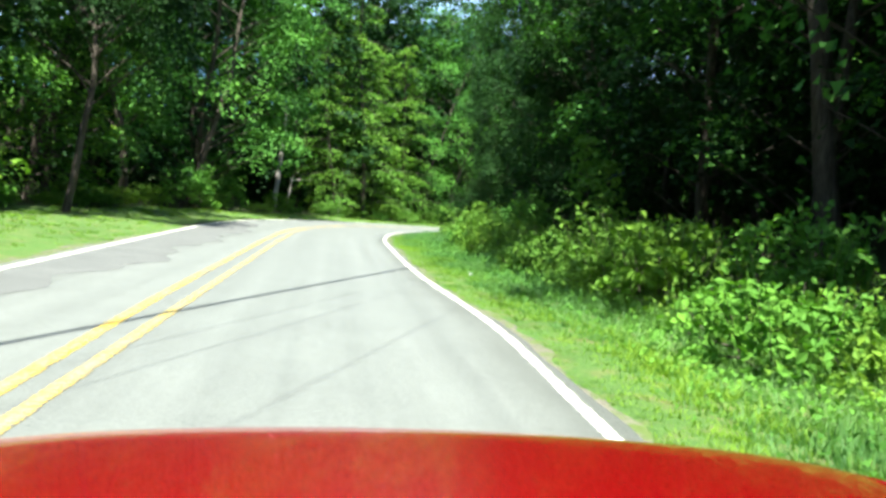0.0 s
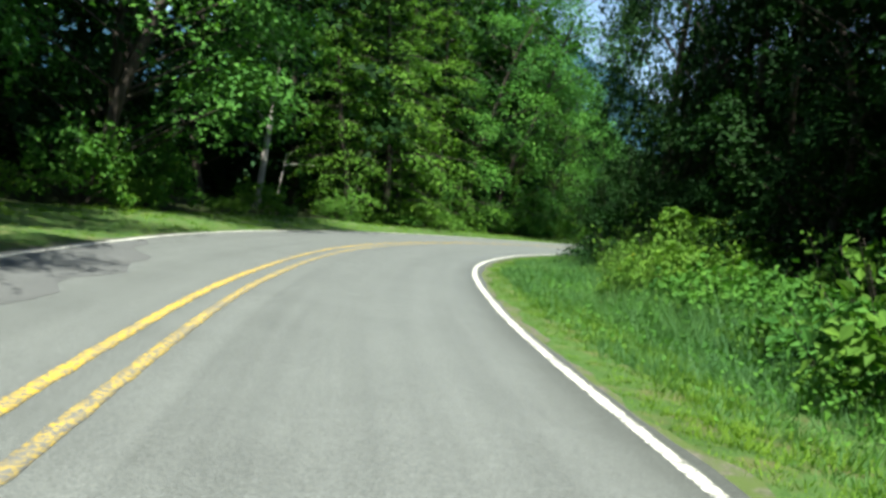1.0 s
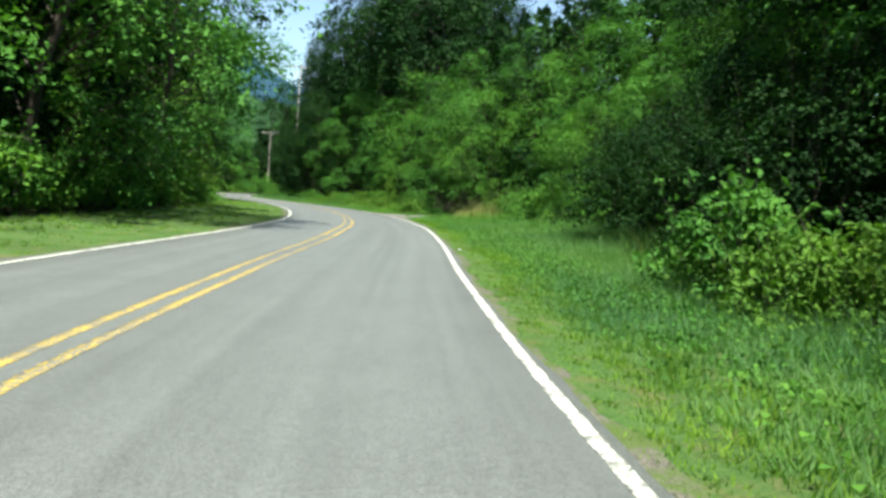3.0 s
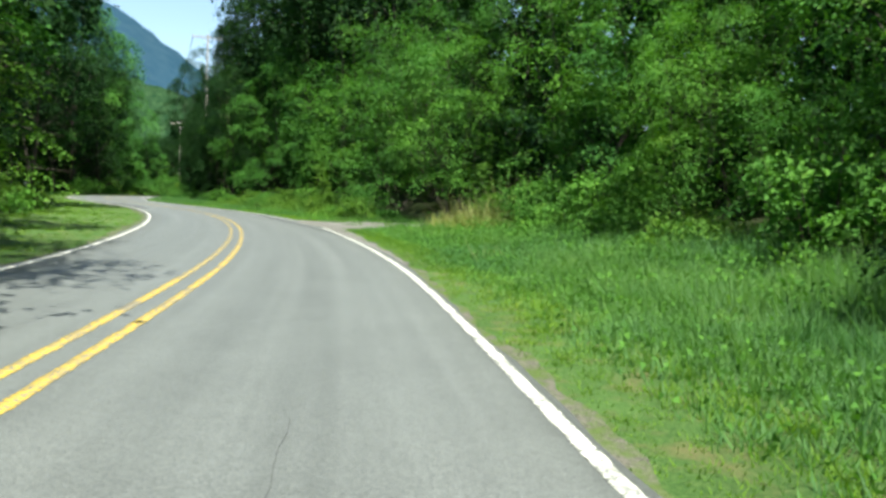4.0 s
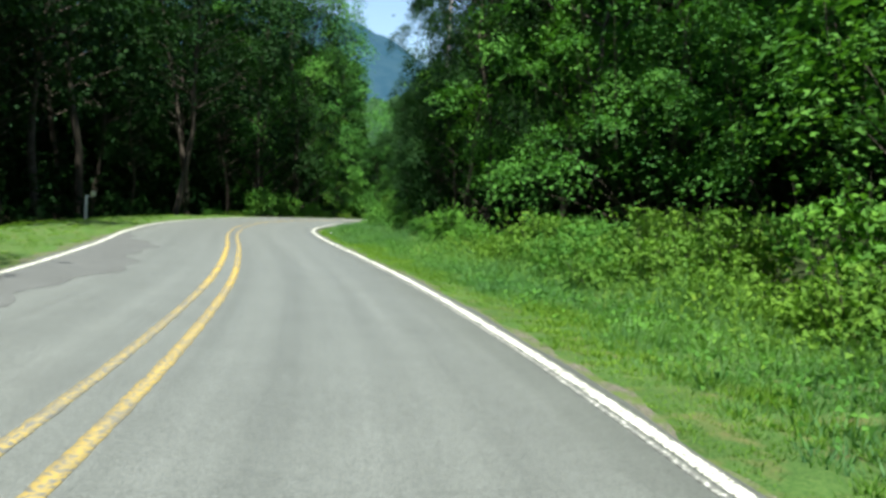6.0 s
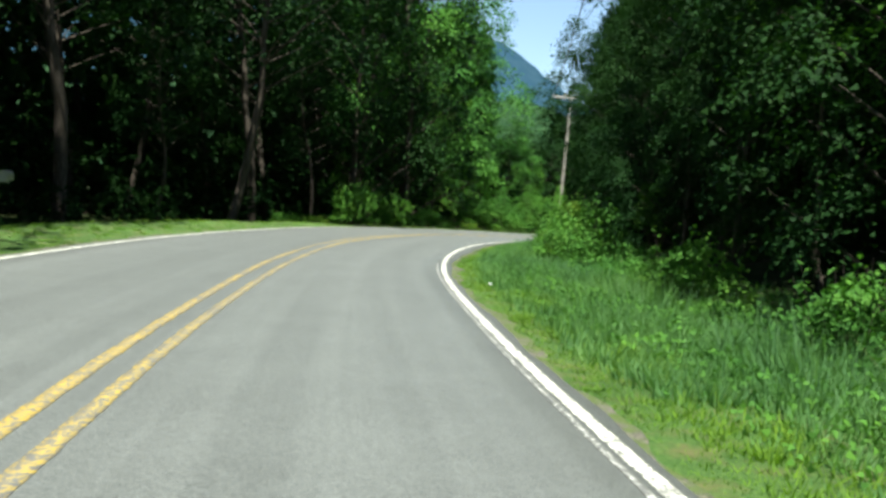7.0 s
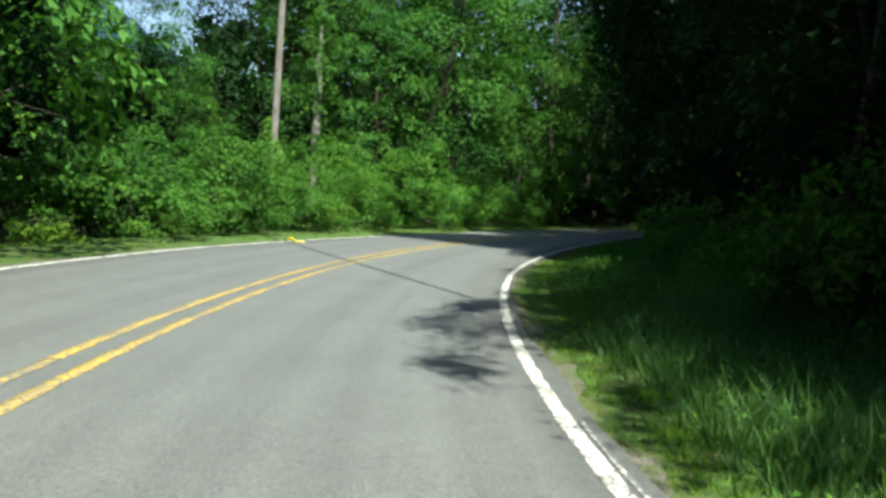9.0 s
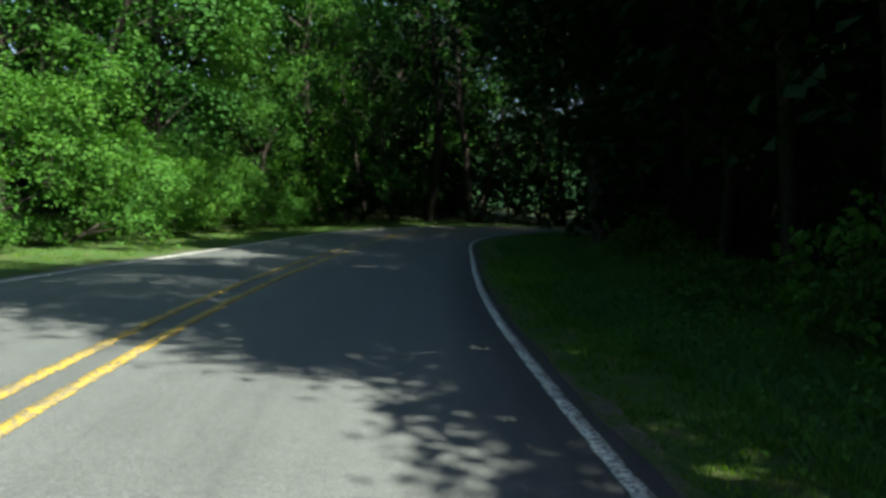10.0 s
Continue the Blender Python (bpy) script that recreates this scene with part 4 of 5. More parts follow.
def lumpy_ridge(name, centre, bearings, far, heights, depth, lumps, material, label, columns=160, rows=24, seed=1):
    """A wooded ridge: a sheet that climbs away from the valley, its skyline taken from a few heights."""
    rng = np.random.default_rng(seed)
    b = np.radians(np.linspace(bearings[0], bearings[-1], columns))
    tops = np.interp(np.degrees(b), bearings, heights)
    f = np.linspace(0, 1, rows)
    v = []
    for k, g in enumerate(f):
        r = far + depth * g
        z = tops * math.sin(g * math.pi / 2) ** 1.3 * (1 + depth * g / far)
        z = z + lumps * (rng.normal(0, 0.5, columns) + np.sin(np.arange(columns) * 0.9 + k * 1.7) * 0.6) * (0.3 + 0.7 * g)
        v.append(np.c_[centre[0] + np.sin(b) * r, centre[1] + np.cos(b) * r, z - 2])
    v.append(np.c_[centre[0] + np.sin(b) * (far + depth * 1.6), centre[1] + np.cos(b) * (far + depth * 1.6), 0 * b - 5])
    i = np.arange(rows)[:, None] * columns + np.arange(columns - 1)[None]
    fc = np.stack([i, i + columns, i + columns + 1, i + 1], -1).reshape(-1, 4)
    return tagged(put(name, mesh_from(name, np.concatenate(v), fc, True), material), label, "hill", kind="structure")


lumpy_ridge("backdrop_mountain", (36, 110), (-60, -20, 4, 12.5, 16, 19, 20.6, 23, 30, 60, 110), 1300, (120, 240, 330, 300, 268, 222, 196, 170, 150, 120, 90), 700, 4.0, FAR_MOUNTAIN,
            "wooded mountain ridge far beyond the valley, blue haze put into its colour", 300, 20)
lumpy_ridge("backdrop_hill", (36, 110), (-180, -60, 0, 14, 17, 21, 26, 40, 90, 180), 240, (26, 26, 30, 34, 33, 30, 26, 24, 24, 26), 130, 4.0, FAR_WOODS,
            "green wooded hill behind the roadside trees", 420, 22)


# ---- weeds under the shrubs ----
def make_weeds(seed, s0, s1, near, far, count, high=0.90, leaf=0.085, material=None, label="tangled green weeds and brambles along the wood's edge"):
    rng = np.random.default_rng(seed)
    s, g = rng.uniform(s0, s1, count), rng.beta(2.2, 1.6, count)
    q = right_line(s) + near + (far - near) * g
    xy = beside(s, q)
    lump = 0.5 + 0.5 * np.sin(s * 1.3 + np.sin(s * 0.37) * 3) * np.cos(q * 1.9 + s * 0.4)
    z = rise(xy[:, 0], xy[:, 1]) + 0.05 + rng.random(count) ** 0.8 * (0.15 + 0.85 * lump * np.sin(np.pi * g)) * high
    ob = put("weeds", leaves("weeds", rng, np.c_[xy, z], rng.normal(0, 1, (count, 3)), leaf, 0.6, 0.45, plain=True), material or LEAF_FRESH)
    tagged(ob, label, "weeds", kind="stuff")


LOW_WEEDS = "low broad-leaved weeds scattered through the verge"
make_weeds(65, -6, 101, 0.7, 3.2, 26000, 0.34, 0.07, LEAF_VINE, LOW_WEEDS)
make_weeds(66, 110, 206, 0.7, 2.8, 24000, 0.34, 0.07, LEAF_VINE, LOW_WEEDS)
make_weeds(67, 80, 101, 2.0, 7.0, 9000, 0.75, 0.09, LEAF_VINE, "rank weeds beside the gravel mouth")
make_weeds(61, -4, 66, 2.0, 5.4, 44000)
make_weeds(63, 66, 100, 5.0, 8.0, 11000)
make_weeds(62, 111, 134, 1.8, 5.0, 24000)
make_weeds(64, 134, 206, 2.2, 4.6, 36000, material=LEAF_VINE)


def sapling(x, y, height, seed):
    """A thin young tree: one bent stem with short leafy twigs."""
    rng = np.random.default_rng(seed)
    ob = empty("sapling", "slim young sapling with bright yellow-green leaves", "sapling", "saplings")
    stem = limb_path(rng, (0, 0, -0.1), (0, 0, 1), height, 0.022, 7, 0.3)
    pts, outs, paths = [], [], [stem]
    for k in range(26):
        f = 0.25 + 0.75 * (k + 0.5) / 26
        a = k * 2.4
        root = np.array([np.interp(f * height, [p[2] for p, _ in stem], [p[c] for p, _ in stem]) for c in range(3)])
        end = root + np.array([math.cos(a), math.sin(a), 0.35]) * height * 0.20 * (1.15 - f)
        paths.append([(tuple(root), 0.007), (tuple(end), 0.003)])
        p, d = clump_points(rng, end, 0.22, 0.6, 22)
        pts.append(p)
        outs.append(d)
    put("stem", tubes("stem", paths, 4), BARK, ob)
    put("foliage", leaves("foliage", rng, np.concatenate(pts), np.concatenate(outs), 0.15, 0.6, 0.5), LEAF_FRESH, ob)
    ob.matrix_basis = pose(x, y, float(rise(x, y)[0]), 0, 0, seed * 40)


for x, y, h, seed in ((5.2, 17.0, 3.1, 1), (6.3, 19.5, 2.6, 2), (4.9, 34.5, 1.9, 3), (7.4, 42.0, 2.2, 4), (37.5, 94.0, 2.8, 5), (39.2, 96.0, 2.3, 6), (39.3, 110.5, 3.0, 7), (43.6, 141.5, 1.6, 8), (43.6, 146.5, 1.5, 9)):
    sapling(x, y, h, seed)


# ---- grass ----
def make_grass(name, seed, s0, s1, near, far, count, low, high, material, label, lean=0.6, wide=0.009):
    """Blades in tufts between two offsets, taller away from the asphalt, leaning out of each tuft."""
    rng = np.random.default_rng(seed)
    tufts = max(count // 18, 1)
    of = rng.integers(0, tufts, count)
    s, g = rng.uniform(s0, s1, tufts), rng.random(tufts)
    rank = rng.uniform(0.55, 1.35, tufts) * (0.8 + 0.35 * np.sin(s * 0.9 + 2 * np.sin(s * 0.31)) * np.cos(g * 5 + s * 0.3))  # how well each tuft grows
    q = near(s) + (far(s) - near(s)) * g
    xy = beside(s, q)[of]
    apart = rng.normal(0, 0.045 + 0.11 * high, (count, 2))
    xy = xy + apart
    z = rise(xy[:, 0], xy[:, 1]) + 0.01
    n = count
    h = (low + (high - low) * g[of] ** 1.2) * rng.uniform(0.45, 1.25, n) * rank[of]
    a = np.arctan2(apart[:, 1], apart[:, 0]) + rng.normal(0, 0.7, n)
    d = np.c_[np.cos(a), np.sin(a), 0 * a]
    turn = a + rng.normal(0, 0.6, n)
    w = np.c_[-np.sin(turn), np.cos(turn), 0 * a] * (wide * rng.uniform(0.6, 1.6, n))[:, None]
    base = np.c_[xy, z]
    bend = (h * lean * rng.uniform(0.2, 1.6, n))[:, None]
    tip = base + d * bend + np.c_[0 * h, 0 * h, h]
    v = np.stack([base - w, base + w, tip], 1).reshape(-1, 3)
    f = np.arange(3 * n).reshape(-1, 3)
    tagged(put(name, mesh_from(name, v, f), material), label, "grass", kind="stuff")


DRIVE_BULGE = lambda s: 3.5 * np.exp(-((s - 97) / 8.0) ** 2)
TRIMMED = "short yellow-green turf along the asphalt's edge"
TALL_GRASS = "long pale green roadside grass thick with weeds"
make_grass("short_turf", 11, -6, 101.3, lambda s: broken_edge(s) + 0.04 + 0.32 * np.clip((s - 88) / 13.0, 0, 1) ** 1.5, lambda s: broken_edge(s) + 1.35, 110000, 0.03, 0.13, GRASS_SHORT, TRIMMED, 0.8, 0.006)
make_grass("short_turf", 12, 109.2, 206, lambda s: broken_edge(s) + 0.04, lambda s: broken_edge(s) + 1.25, 110000, 0.03, 0.13, GRASS_SHORT, TRIMMED, 0.8, 0.006)
make_grass("short_turf", 13, -6, 240, lambda s: left_line(s) - 0.22, lambda s: left_line(s) - 5.0, 110000, 0.04, 0.14, GRASS_SHORT, "short mown grass beside the lane", 0.8, 0.009)
make_grass("verge_grass", 1, -6, 101.5, lambda s: broken_edge(s) + 0.75, lambda s: right_line(s) + 3.6 + DRIVE_BULGE(s), 150000, 0.10, 0.50, GRASS_LONG, TALL_GRASS, 0.7, 0.007)
make_grass("verge_grass", 2, 109.4, 225, lambda s: broken_edge(s) + 0.70, lambda s: right_line(s) + 3.2 + 4.0 * np.exp(-((s - 110) / 5.0) ** 2), 150000, 0.10, 0.46, GRASS_LONG, TALL_GRASS, 0.7, 0.007)
make_grass("verge_grass", 7, 66, 102.0, lambda s: right_line(s) + 1.6, lambda s: right_line(s) + 5.6 + DRIVE_BULGE(s), 90000, 0.20, 0.62, GRASS_LONG, "tall rank grass beside the gravel mouth", 0.7, 0.008)
make_grass("verge_grass", 8, -6, 225, lambda s: right_line(s) + 1.2, lambda s: right_line(s) + 4.0, 60000, 0.10, 0.40, GRASS_BLADE, "darker green weeds among the long grass", 0.9, 0.010)
make_grass("verge_grass", 9, 26, 46, lambda s: right_line(s) + 0.75, lambda s: right_line(s) + 3.0, 26000, 0.16, 0.52, GRASS_LONG, TALL_GRASS, 0.6, 0.007)
make_grass("verge_grass", 10, 138, 178, lambda s: broken_edge(s) + 0.55, lambda s: right_line(s) + 2.7, 46000, 0.18, 0.52, GRASS_LONG, TALL_GRASS, 0.6, 0.007)
make_grass("seed_stalks", 4, -6, 200, lambda s: right_line(s) + 1.8, lambda s: right_line(s) + 4.5, 900, 0.40, 0.70, STRAW, "pale seeding grass stalks above the verge", 0.7, 0.005)
make_grass("dry_grass", 5, 99.5, 103.2, lambda s: right_line(s) + 4.2, lambda s: right_line(s) + 8.0, 3500, 0.7, 1.7, STRAW, "tall dry grass standing beside the gravel", 0.5, 0.016)


# ---- poles and lines ----
def power_pole(foot, top, arm_turn, arm_long=2.4):
    """A wooden pole with a braced cross-arm and pin insulators."""
    foot, top = Vector(foot), Vector(top)
    pole = tagged(new("power_pole"), "weathered wooden power pole with a cross-arm above the bushes", "power pole", "power poles")
    pole.matrix_basis = Matrix.Translation(foot)
    axis = top - foot
    shaft = [(tuple(axis * f - Vector((0, 0, 0.5 * (1 - f)))), 0.15 - 0.06 * f) for f in (0, 0.25, 0.5, 0.75, 1.0)]
    put("shaft", tubes("shaft", [shaft], 12), POLE_WOOD, pole)
    turn = Matrix.Rotation(radians(arm_turn), 4, "Z")
    at = axis * (1 - 0.35 / axis.length)
    put_bm = box_bm((arm_long, 0.10, 0.12), (0, 0.14, 0), 0.01)
    bmesh.ops.transform(put_bm, matrix=Matrix.Translation(at) @ turn, verts=put_bm.verts)
    arm = part("cross_arm", put_bm, POLE_WOOD, pole)
    for side in (-1, 1):
        a, b = turn @ Vector((side * 0.65, 0.14, -0.05)), turn @ Vector((0, 0.10, -0.62))
        put("brace", tubes("brace", [[(tuple(at + a), 0.02), (tuple(at + b), 0.02)]], 5), ALLOY, pole)
    pins = []
    for x in (-arm_long / 2 + 0.12, -arm_long / 6, arm_long / 2 - 0.12):
        p = at + turn @ Vector((x, 0.14, 0.06))
        put("insulator", tubes("insulator", [[(tuple(p + Vector((0, 0, h))), r) for h, r in ((0, 0.015), (0.08, 0.02), (0.09, 0.05), (0.14, 0.055), (0.19, 0.03), (0.21, 0.005))]], 8), CERAMIC, arm)
        pins.append(foot + p + Vector((0, 0, 0.18)))
    pins.append(foot + axis * 0.80)
    return pins


def lines_between(a, b, sag, thin=0.004, material=None):
    for k, (p, q) in enumerate(zip(a, b)):
        low = k == 0
        pts = [(tuple(p.lerp(q, f) - Vector((0, 0, 4 * sag * f * (1 - f)))), 0.036 if low and thin < 0.01 else thin) for f in np.linspace(0, 1, 15)]
        wire = put("power_line", tubes("power_line", [pts], 5), material or WIRE)
        tagged(wire, "dark overhead line strung between wooden poles", "power line", "power lines")


def on_ground(x, y):
    return (x, y, float(rise(x, y)[0]) - 0.02)


bend_pole = power_pole(on_ground(57.4, 184.2), (56.85, 182.7, 10.9), -17, 2.9)
bank_pole = power_pole(on_ground(48.2, 151.4), (48.2, 151.4, 17.7), -17, 3.2)
lines_between(bank_pole, bend_pole, 0.9)
side_pole = power_pole(on_ground(82.0, 171.5), (82.0, 171.5, 13.5), 70)
lines_between(bend_pole[1:], side_pole[1:], 0.4, 0.008, BRIGHT_WIRE)
wood_pole = power_pole(on_ground(9.9, 40.0), (9.9, 40.0, 9.6), -17)
start_pole = power_pole(on_ground(-9.3, -20.0), (-9.3, -20.0, 9.6), -17)
lines_between(start_pole, wood_pole, 0.5)


# ---- dead trunks, post, litter ----
def dead_trunk(name, x, y, height, radius, lean, seed, limbs, label):
    rng = np.random.default_rng(seed)
    z = float(rise(x, y)[0])
    n = 7
    pts = [((lean[0] * f, lean[1] * f, height * f - 0.3 * (1 - f)), radius * (1 - 0.45 * f) if f < 1 else radius * 0.25) for f in np.linspace(0, 1, n)]
    paths = [pts]
    for k in range(limbs):
        f = rng.uniform(0.45, 0.95)
        a = rng.uniform(0, 6.28)
        paths.append(limb_path(rng, (lean[0] * f, lean[1] * f, height * f), (math.cos(a), math.sin(a), 0.5), rng.uniform(0.8, 2.2), 0.035, 4))
    ob = put(name, tubes(name, paths, 8), BARK_PALE)
    ob.location = (x, y, z)
    return tagged(ob, label, "dead tree", "dead trunks")


dead_trunk("dead_trunk", 64.4, 193.2, 9.6, 0.26, (0.1, 0.1), 3, 0, "bare pale grey broken trunk standing among vines")
def climbing_vine(x, y, low, high, radius, seed):
    """A column of vine leaves round a trunk's upper part, ragged, with hanging ends."""
    rng = np.random.default_rng(seed)
    n = 3200
    h = low + (high - low) * rng.random(n)
    a = rng.uniform(0, 2 * np.pi, n)
    wide = radius * (0.75 + 0.35 * np.sin(h * 2.3 + a * 2) + 0.25 * np.sin(h * 5.1)) * np.clip((high - h) / 1.2 + 0.25, 0, 1) * rng.uniform(0.55, 1.1, n)
    p = np.c_[np.cos(a) * wide, np.sin(a) * wide, h - 0.25 * wide]
    ob = put("climbing_vine", leaves("climbing_vine", rng, p, np.c_[np.cos(a), np.sin(a), 0.5 + 0 * a], 0.15, 0.72, 0.3, plain=True), LEAF_VINE)
    ob.location = (x, y, float(rise(x, y)[0]))
    tagged(ob, "green climbing vine wrapped round a broken trunk", "vine", "climbing vines")


climbing_vine(64.4, 193.2, 5.3, 10.6, 0.95, 9)
climbing_vine(57.2, 183.8, 0.0, 3.9, 0.75, 12)
dead_trunk("dead_trunk", -6.6, 60.2, 8.2, 0.19, (0.35, 0.2), 4, 7, "bare grey tree trunk with broken limbs at the wood's edge")
dead_trunk("dead_trunk", -5.6, 59.2, 3.0, 0.05, (0.3, 0.1), 5, 2, "thin bare grey stem at the wood's edge")
dead_trunk("dead_trunk", -1.9, 62.3, 2.0, 0.05, (0.1, 0.1), 6, 1, "thin bare grey stem at the wood's edge")


def marker_post(x, y):
    post = tagged(new("mailbox_post"), "white wooden post with a small grey box in the grass", "post")
    post.location = on_ground(x, y)
    part("post", box_bm((0.10, 0.10, 1.15), (0, 0, 0.54), 0.012), WHITE_POST, post)
    bm = bmesh.new()
    prof = [(0.09 * math.cos(a), 0.09 * math.sin(a) + 0.06) for a in np.linspace(0, math.pi, 8)] + [(-0.09, -0.06), (0.09, -0.06)]
    ring = [[bm.verts.new((0.28 + x0, yy, 1.17 + z0)) for x0, z0 in prof] for yy in (-0.24, 0.24)]
    for k in range(len(prof)):
        n = (k + 1) % len(prof)
        bm.faces.new((ring[0][k], ring[0][n], ring[1][n], ring[1][k]))
    bm.faces.new(ring[0][::-1])
    bm.faces.new(ring[1])
    part("box", bm, ALLOY, post, "grey metal box")
    part("bracket", box_bm((0.36, 0.10, 0.04), (0.16, 0, 1.085), 0.005), WHITE_POST, post)


marker_post(29.1, 143.5)


def flowering_weed(x, y, tall, heads):
    """A thin weed with small yellow flower heads."""
    rng = np.random.default_rng(int(x * 53 + y * 11))
    weed = tagged(new("flowering_weed"), "thin green weed with small yellow flower heads in the grass", "weed", "flowering weeds")
    weed.location = (x, y, float(rise(x, y)[0]))
    stalks, tops = [], []
    for k in range(heads):
        tip = np.array([rng.normal(0, 0.16), rng.normal(0, 0.16), tall * rng.uniform(0.8, 1.1)])
        stalks.append([((0, 0, -0.05), 0.006), (tuple(tip * (0.35, 0.35, 0.5)), 0.004), (tuple(tip), 0.003)])
        tops.append(tip)
    put("stalk", tubes("stalk", stalks, 4), GRASS_LONG, weed)
    for tip in tops:
        head = bmesh.new()
        bmesh.ops.create_cone(head, cap_ends=True, segments=8, radius1=0.010, radius2=0.028, depth=0.016, matrix=Matrix.Translation(tip) @ Matrix.Rotation(rng.uniform(-0.5, 0.5), 4, "X"))
        part("flower_head", head, YELLOW_FLOWER, weed)


for x, y, tall, heads in ((4.5, 35.4, 0.75, 3), (4.9, 35.9, 0.8, 3), (4.2, 34.6, 0.6, 2), (5.4, 36.6, 0.8, 2), (3.6, 33.2, 0.5, 2), (6.0, 37.3, 0.8, 2)):
    flowering_weed(x, y, tall, heads)


def curled_strap(x, y):
    """A yellow plastic strap, curled at one end, lying in the grass."""
    pts = []
    for k in range(26):
        f = k / 25
        if f < 0.6:
            a, r = f * 11.0, 0.11 - 0.07 * f
            pts.append(((math.cos(a) * r, math.sin(a) * r * 0.8, 0.07 + 0.06 * math.sin(a * 0.5)), 0.024))
        else:
            pts.append(((0.10 + (f - 0.6) * 0.9, -0.10 - 0.1 * (f - 0.6), 0.05 - 0.08 * (f - 0.6)), 0.02))
    ob = put("plastic_strap", tubes("plastic_strap", [pts], 6), YELLOW_STRAP)
    ob.location = (x, y, float(rise(x, y)[0]) + 0.03)
    ob.rotation_euler = (0, 0, radians(35))
    tagged(ob, "curled bright yellow plastic strap lying beside the white line", "litter")


curled_strap(53.6, 175.6)


def crumpled(x, y, size, seed):
    bm = bmesh.new()
    bmesh.ops.create_icosphere(bm, subdivisions=2, radius=size)
    rng = random.Random(seed)
    for v in bm.verts:
        v.co *= rng.uniform(0.6, 1.2)
        v.co.z = v.co.z * 0.5 + size * 0.35
    ob = part("paper_scrap", bm, LITTER, None)
    ob.location = (x, y, float(rise(x, y)[0]) + 0.06)
    tagged(ob, "crumpled white scrap of paper lying in the grass", "litter", "roadside litter")


for x, y, size, seed in ((2.3, 15.9, 0.045, 1), (38.6, 137.4, 0.035, 2), (17.1, 68.4, 0.035, 3)):
    crumpled(x, y, size, seed)


def road_mark(name, s0, s1, at, width, label, material=TAR):
    ob = strip(name, s0, s1, lambda s: at(s) - width / 2, lambda s: at(s) + width / 2, 0.006, step=0.25, material=material)
    tagged(ob, label, "road mark", "road marks", "structure")


road_mark("tar_crack", 73.6, 77.5, lambda s: 1.65 + 0.012 * np.sin(s * 3.2) + 0.015 * np.sin(s * 7.1), 0.004, "thin dark crack in the asphalt")
road_mark("tar_crack", 96.0, 98.6, lambda s: 1.5 + 0.015 * np.sin(s * 2.6), 0.006, "thin dark crack in the asphalt")


def tyre_mark(aside, width, z=0.008):
    """A dark rubber streak that thins out at both ends."""
    def half(s):
        return width * np.clip(np.minimum(s - 95.5, 115.5 - s) / 7.0, 0, 1) * (1 + 0.08 * np.sin(s * 1.7)) + 0.002

    def at(s):
        return aside + 2.50 + 0.0043 * (s - 108.6) ** 2

    ob = strip("tyre_mark", 95.5, 115.5, lambda s: at(s) - half(s), lambda s: at(s) + half(s), z, step=0.25, material=STREAK)
    tagged(ob, "long dark tyre mark curving along the lane's edge", "road mark", "road marks", "structure")


tyre_mark(0.0, 0.085, 0.005)
tyre_mark(0.0, 0.05)


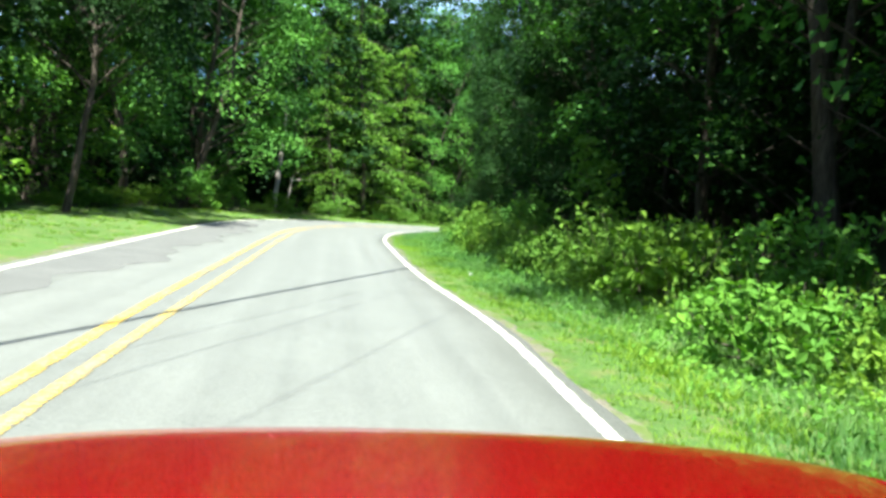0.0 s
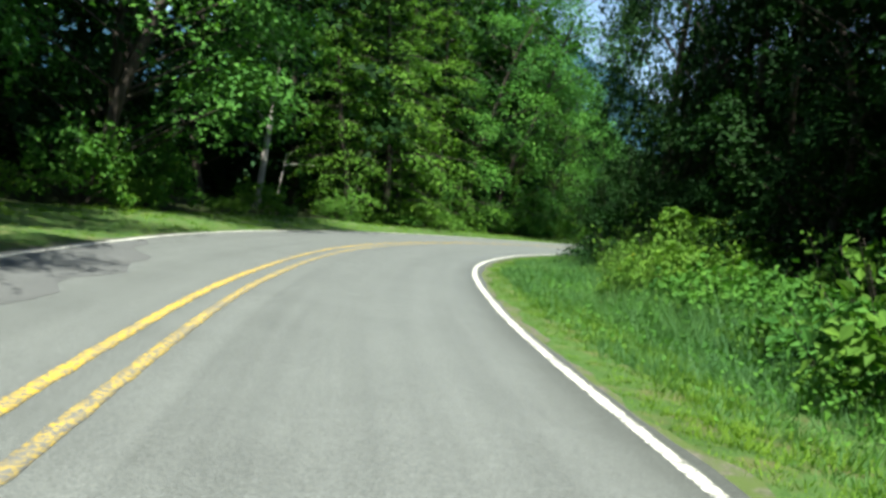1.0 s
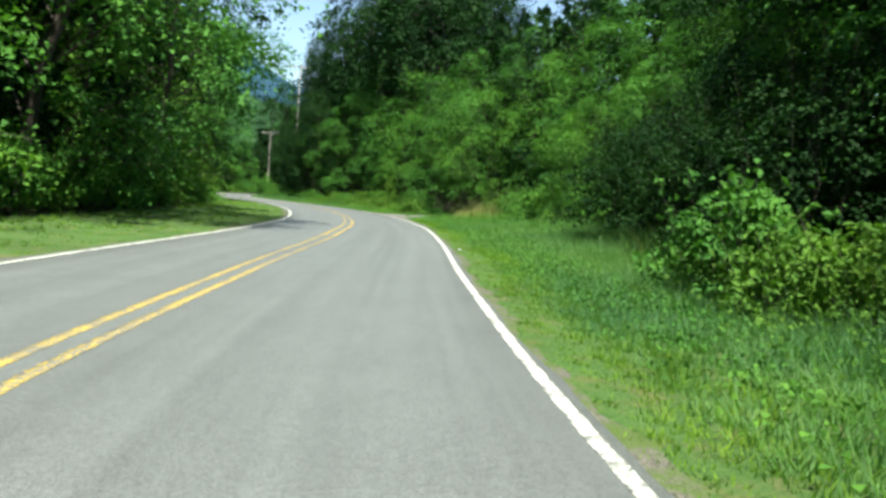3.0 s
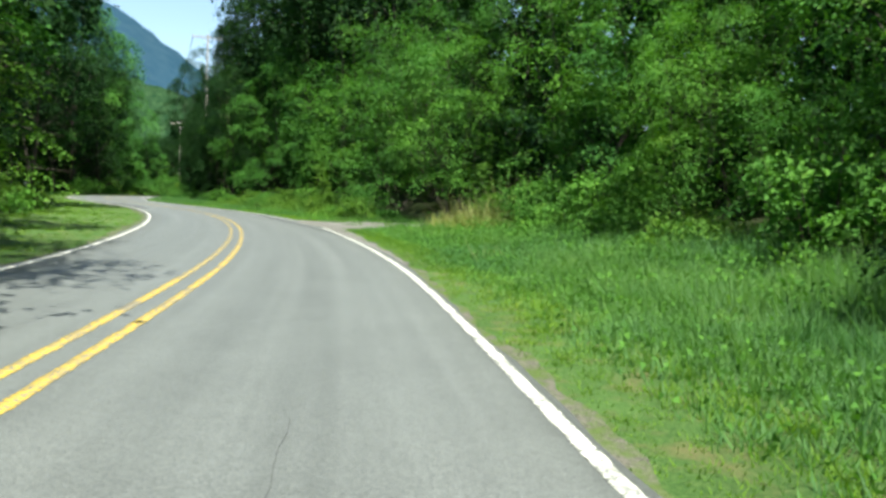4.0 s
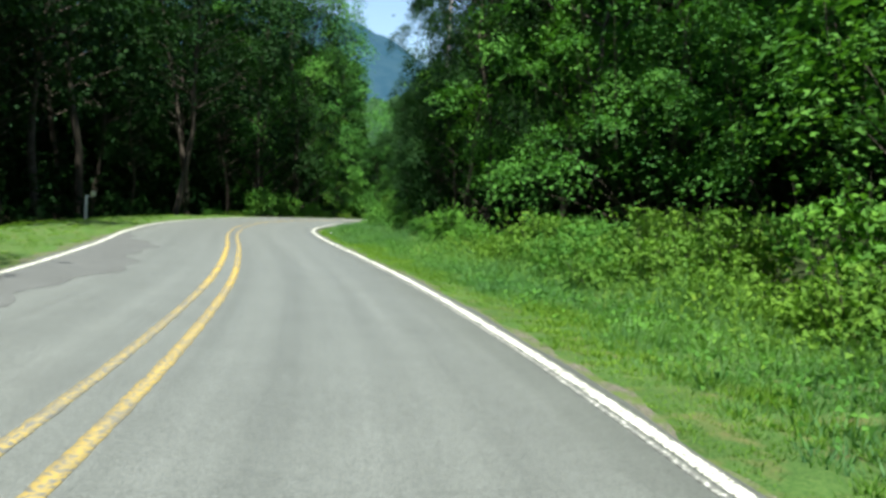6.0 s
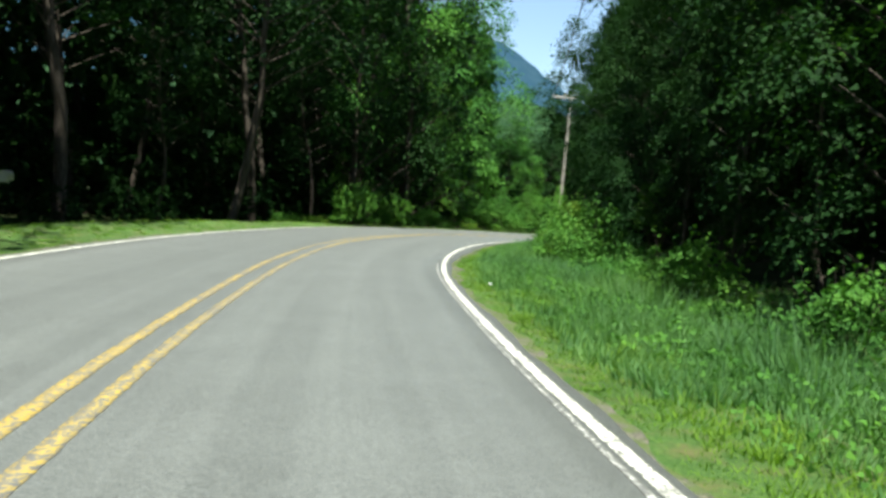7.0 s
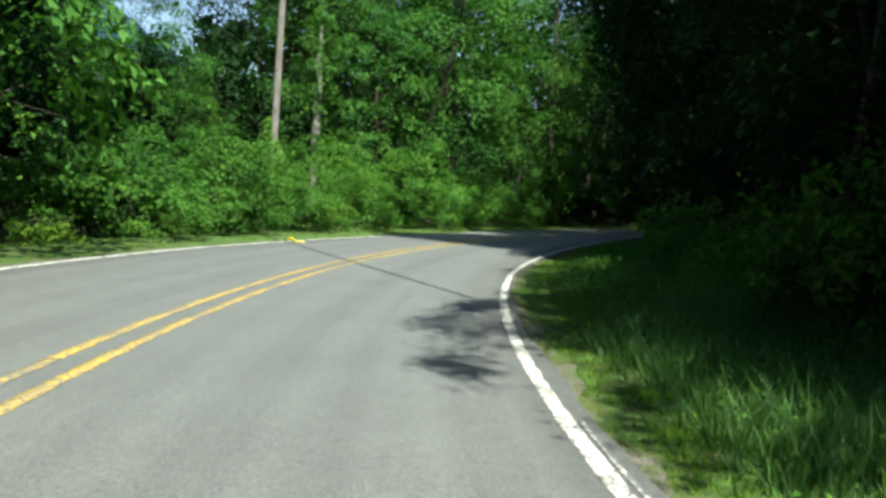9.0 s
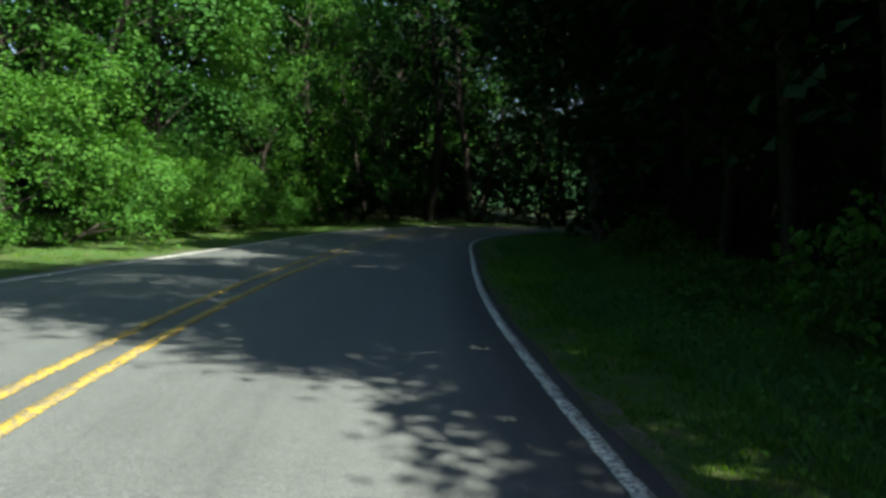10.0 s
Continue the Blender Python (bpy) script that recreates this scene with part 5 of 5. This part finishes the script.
# ---- the red car standing where the walk begins ----
def red_car():
    car = tagged(new("car"), "glossy red car standing in the lane, bonnet towards the bend", "car")
    car.matrix_basis = pose(0.10, 0.0, 0.0, 0, 0, -1.5)

    def crown(x, y):
        """Height of the bonnet: crowned, a little lower on its left, dropping at the nose."""
        return 0.775 - 0.040 * (x / 0.85) ** 2 - 0.02 * abs(x / 0.95) ** 6 + 0.055 * x + 0.10 * (1.5 - y) - 0.55 * max(y - 1.45, 0) ** 2

    def sheet(xs, ys, height, thick):
        bm = bmesh.new()
        up = [[bm.verts.new((x, y, height(x, y))) for x in xs] for y in ys]
        dn = [[bm.verts.new((x, y, height(x, y) - thick)) for x in xs] for y in ys]
        for j in range(len(ys) - 1):
            for i in range(len(xs) - 1):
                bm.faces.new((up[j][i], up[j][i + 1], up[j + 1][i + 1], up[j + 1][i]))
                bm.faces.new((dn[j][i], dn[j + 1][i], dn[j + 1][i + 1], dn[j][i + 1]))
        for j in range(len(ys) - 1):
            for i in (0, len(xs) - 1):
                bm.faces.new((up[j][i], up[j + 1][i], dn[j + 1][i], dn[j][i]) if i else (up[j + 1][i], up[j][i], dn[j][i], dn[j + 1][i]))
        for i in range(len(xs) - 1):
            for j in (0, len(ys) - 1):
                bm.faces.new((up[j][i + 1], up[j][i], dn[j][i], dn[j][i + 1]) if j == 0 else (up[j][i], up[j][i + 1], dn[j][i + 1], dn[j][i]))
        return bm

    part("bonnet", sheet(np.linspace(-0.95, 0.95, 31), np.linspace(0.44, 1.86, 20), crown, 0.05), CAR_PAINT, car, smooth=True)
    # body: a lofted hull from bumper to boot
    bm = bmesh.new()
    rings = []
    for y, half, top, low in ((1.98, 0.62, 0.48, 0.28), (1.84, 0.80, 0.53, 0.22), (1.2, 0.93, 0.60, 0.20), (0.3, 0.94, 0.78, 0.19), (-1.0, 0.91, 0.90, 0.19), (-2.0, 0.88, 0.92, 0.22), (-2.55, 0.80, 0.88, 0.30), (-2.68, 0.70, 0.70, 0.40)):
        rings.append([bm.verts.new((x * half, y, z)) for x, z in ((-0.9, low), (-1, low + 0.15), (-1, top - 0.14), (-0.93, top), (0.93, top), (1, top - 0.14), (1, low + 0.15), (0.9, low))])
    for a, b in zip(rings, rings[1:]):
        for k in range(8):
            bm.faces.new((a[k], a[(k + 1) % 8], b[(k + 1) % 8], b[k]))
    bm.faces.new(rings[0][::-1])
    bm.faces.new(rings[-1])
    bmesh.ops.recalc_face_normals(bm, faces=bm.faces[:])
    part("body", bm, CAR_PAINT, car, smooth=True)
    bm = bmesh.new()
    rings = []
    for y, half, z0, z1 in ((0.36, 0.70, 0.88, 0.90), (-0.62, 0.62, 0.88, 1.40), (-1.5, 0.60, 0.88, 1.40), (-2.3, 0.66, 0.88, 0.95)):
        rings.append([bm.verts.new(p) for p in ((-half - 0.1, y, z0), (-half, y, z1 - 0.03), (-half + 0.1, y, z1), (half - 0.1, y, z1), (half, y, z1 - 0.03), (half + 0.1, y, z0))])
    for a, b in zip(rings, rings[1:]):
        for k in range(5):
            bm.faces.new((a[k], b[k], b[k + 1], a[k + 1]))
    bmesh.ops.recalc_face_normals(bm, faces=bm.faces[:])
    part("window_glass", bm, GLASS, car, "dark tinted car windows")
    part("roof", sheet(np.linspace(-0.56, 0.56, 9), np.linspace(-1.55, -0.60, 7), lambda x, y: 1.43 - 0.03 * (x / 0.56) ** 2, 0.03), CAR_PAINT, car, smooth=True)
    part("cowl", box_bm((1.36, 0.10, 0.03), (0, 0.40, 0.895), 0.008), BLACK_PLASTIC, car, "black plastic cowl")
    for side in (-1, 1):
        lamp = box_bm((0.34, 0.12, 0.12), (side * 0.58, 1.90, 0.46), 0.03)
        part("headlight", lamp, LAMP_LENS, car)
        part("mirror", box_bm((0.20, 0.09, 0.13), (side * 1.0, 0.02, 0.97), 0.03), CAR_PAINT, car)
        part("tail_light", box_bm((0.28, 0.06, 0.12), (side * 0.58, -2.64, 0.74), 0.02), CAR_PAINT, car)
        for y in (1.22, -1.42):
            bm = bmesh.new()
            bmesh.ops.create_cone(bm, cap_ends=True, segments=28, radius1=0.32, radius2=0.32, depth=0.21)
            bmesh.ops.bevel(bm, geom=[e for e in bm.edges if e.is_boundary or abs(e.verts[0].co.z - e.verts[1].co.z) < 1e-4], offset=0.03, segments=2, affect="EDGES")
            bmesh.ops.transform(bm, matrix=Matrix.Translation((side * 0.83, y, 0.32)) @ Matrix.Rotation(radians(90), 4, "Y"), verts=bm.verts)
            wheel = part("wheel", bm, RUBBER, car, "black rubber tyre")
            bm = bmesh.new()
            bmesh.ops.create_cone(bm, cap_ends=True, segments=20, radius1=0.21, radius2=0.19, depth=0.225)
            bmesh.ops.transform(bm, matrix=Matrix.Translation((side * 0.83, y, 0.32)) @ Matrix.Rotation(radians(90), 4, "Y"), verts=bm.verts)
            part("rim", bm, ALLOY, wheel, "silver alloy rim")
    part("grille", box_bm((0.9, 0.05, 0.14), (0, 1.96, 0.42), 0.02), BLACK_PLASTIC, car)


red_car()
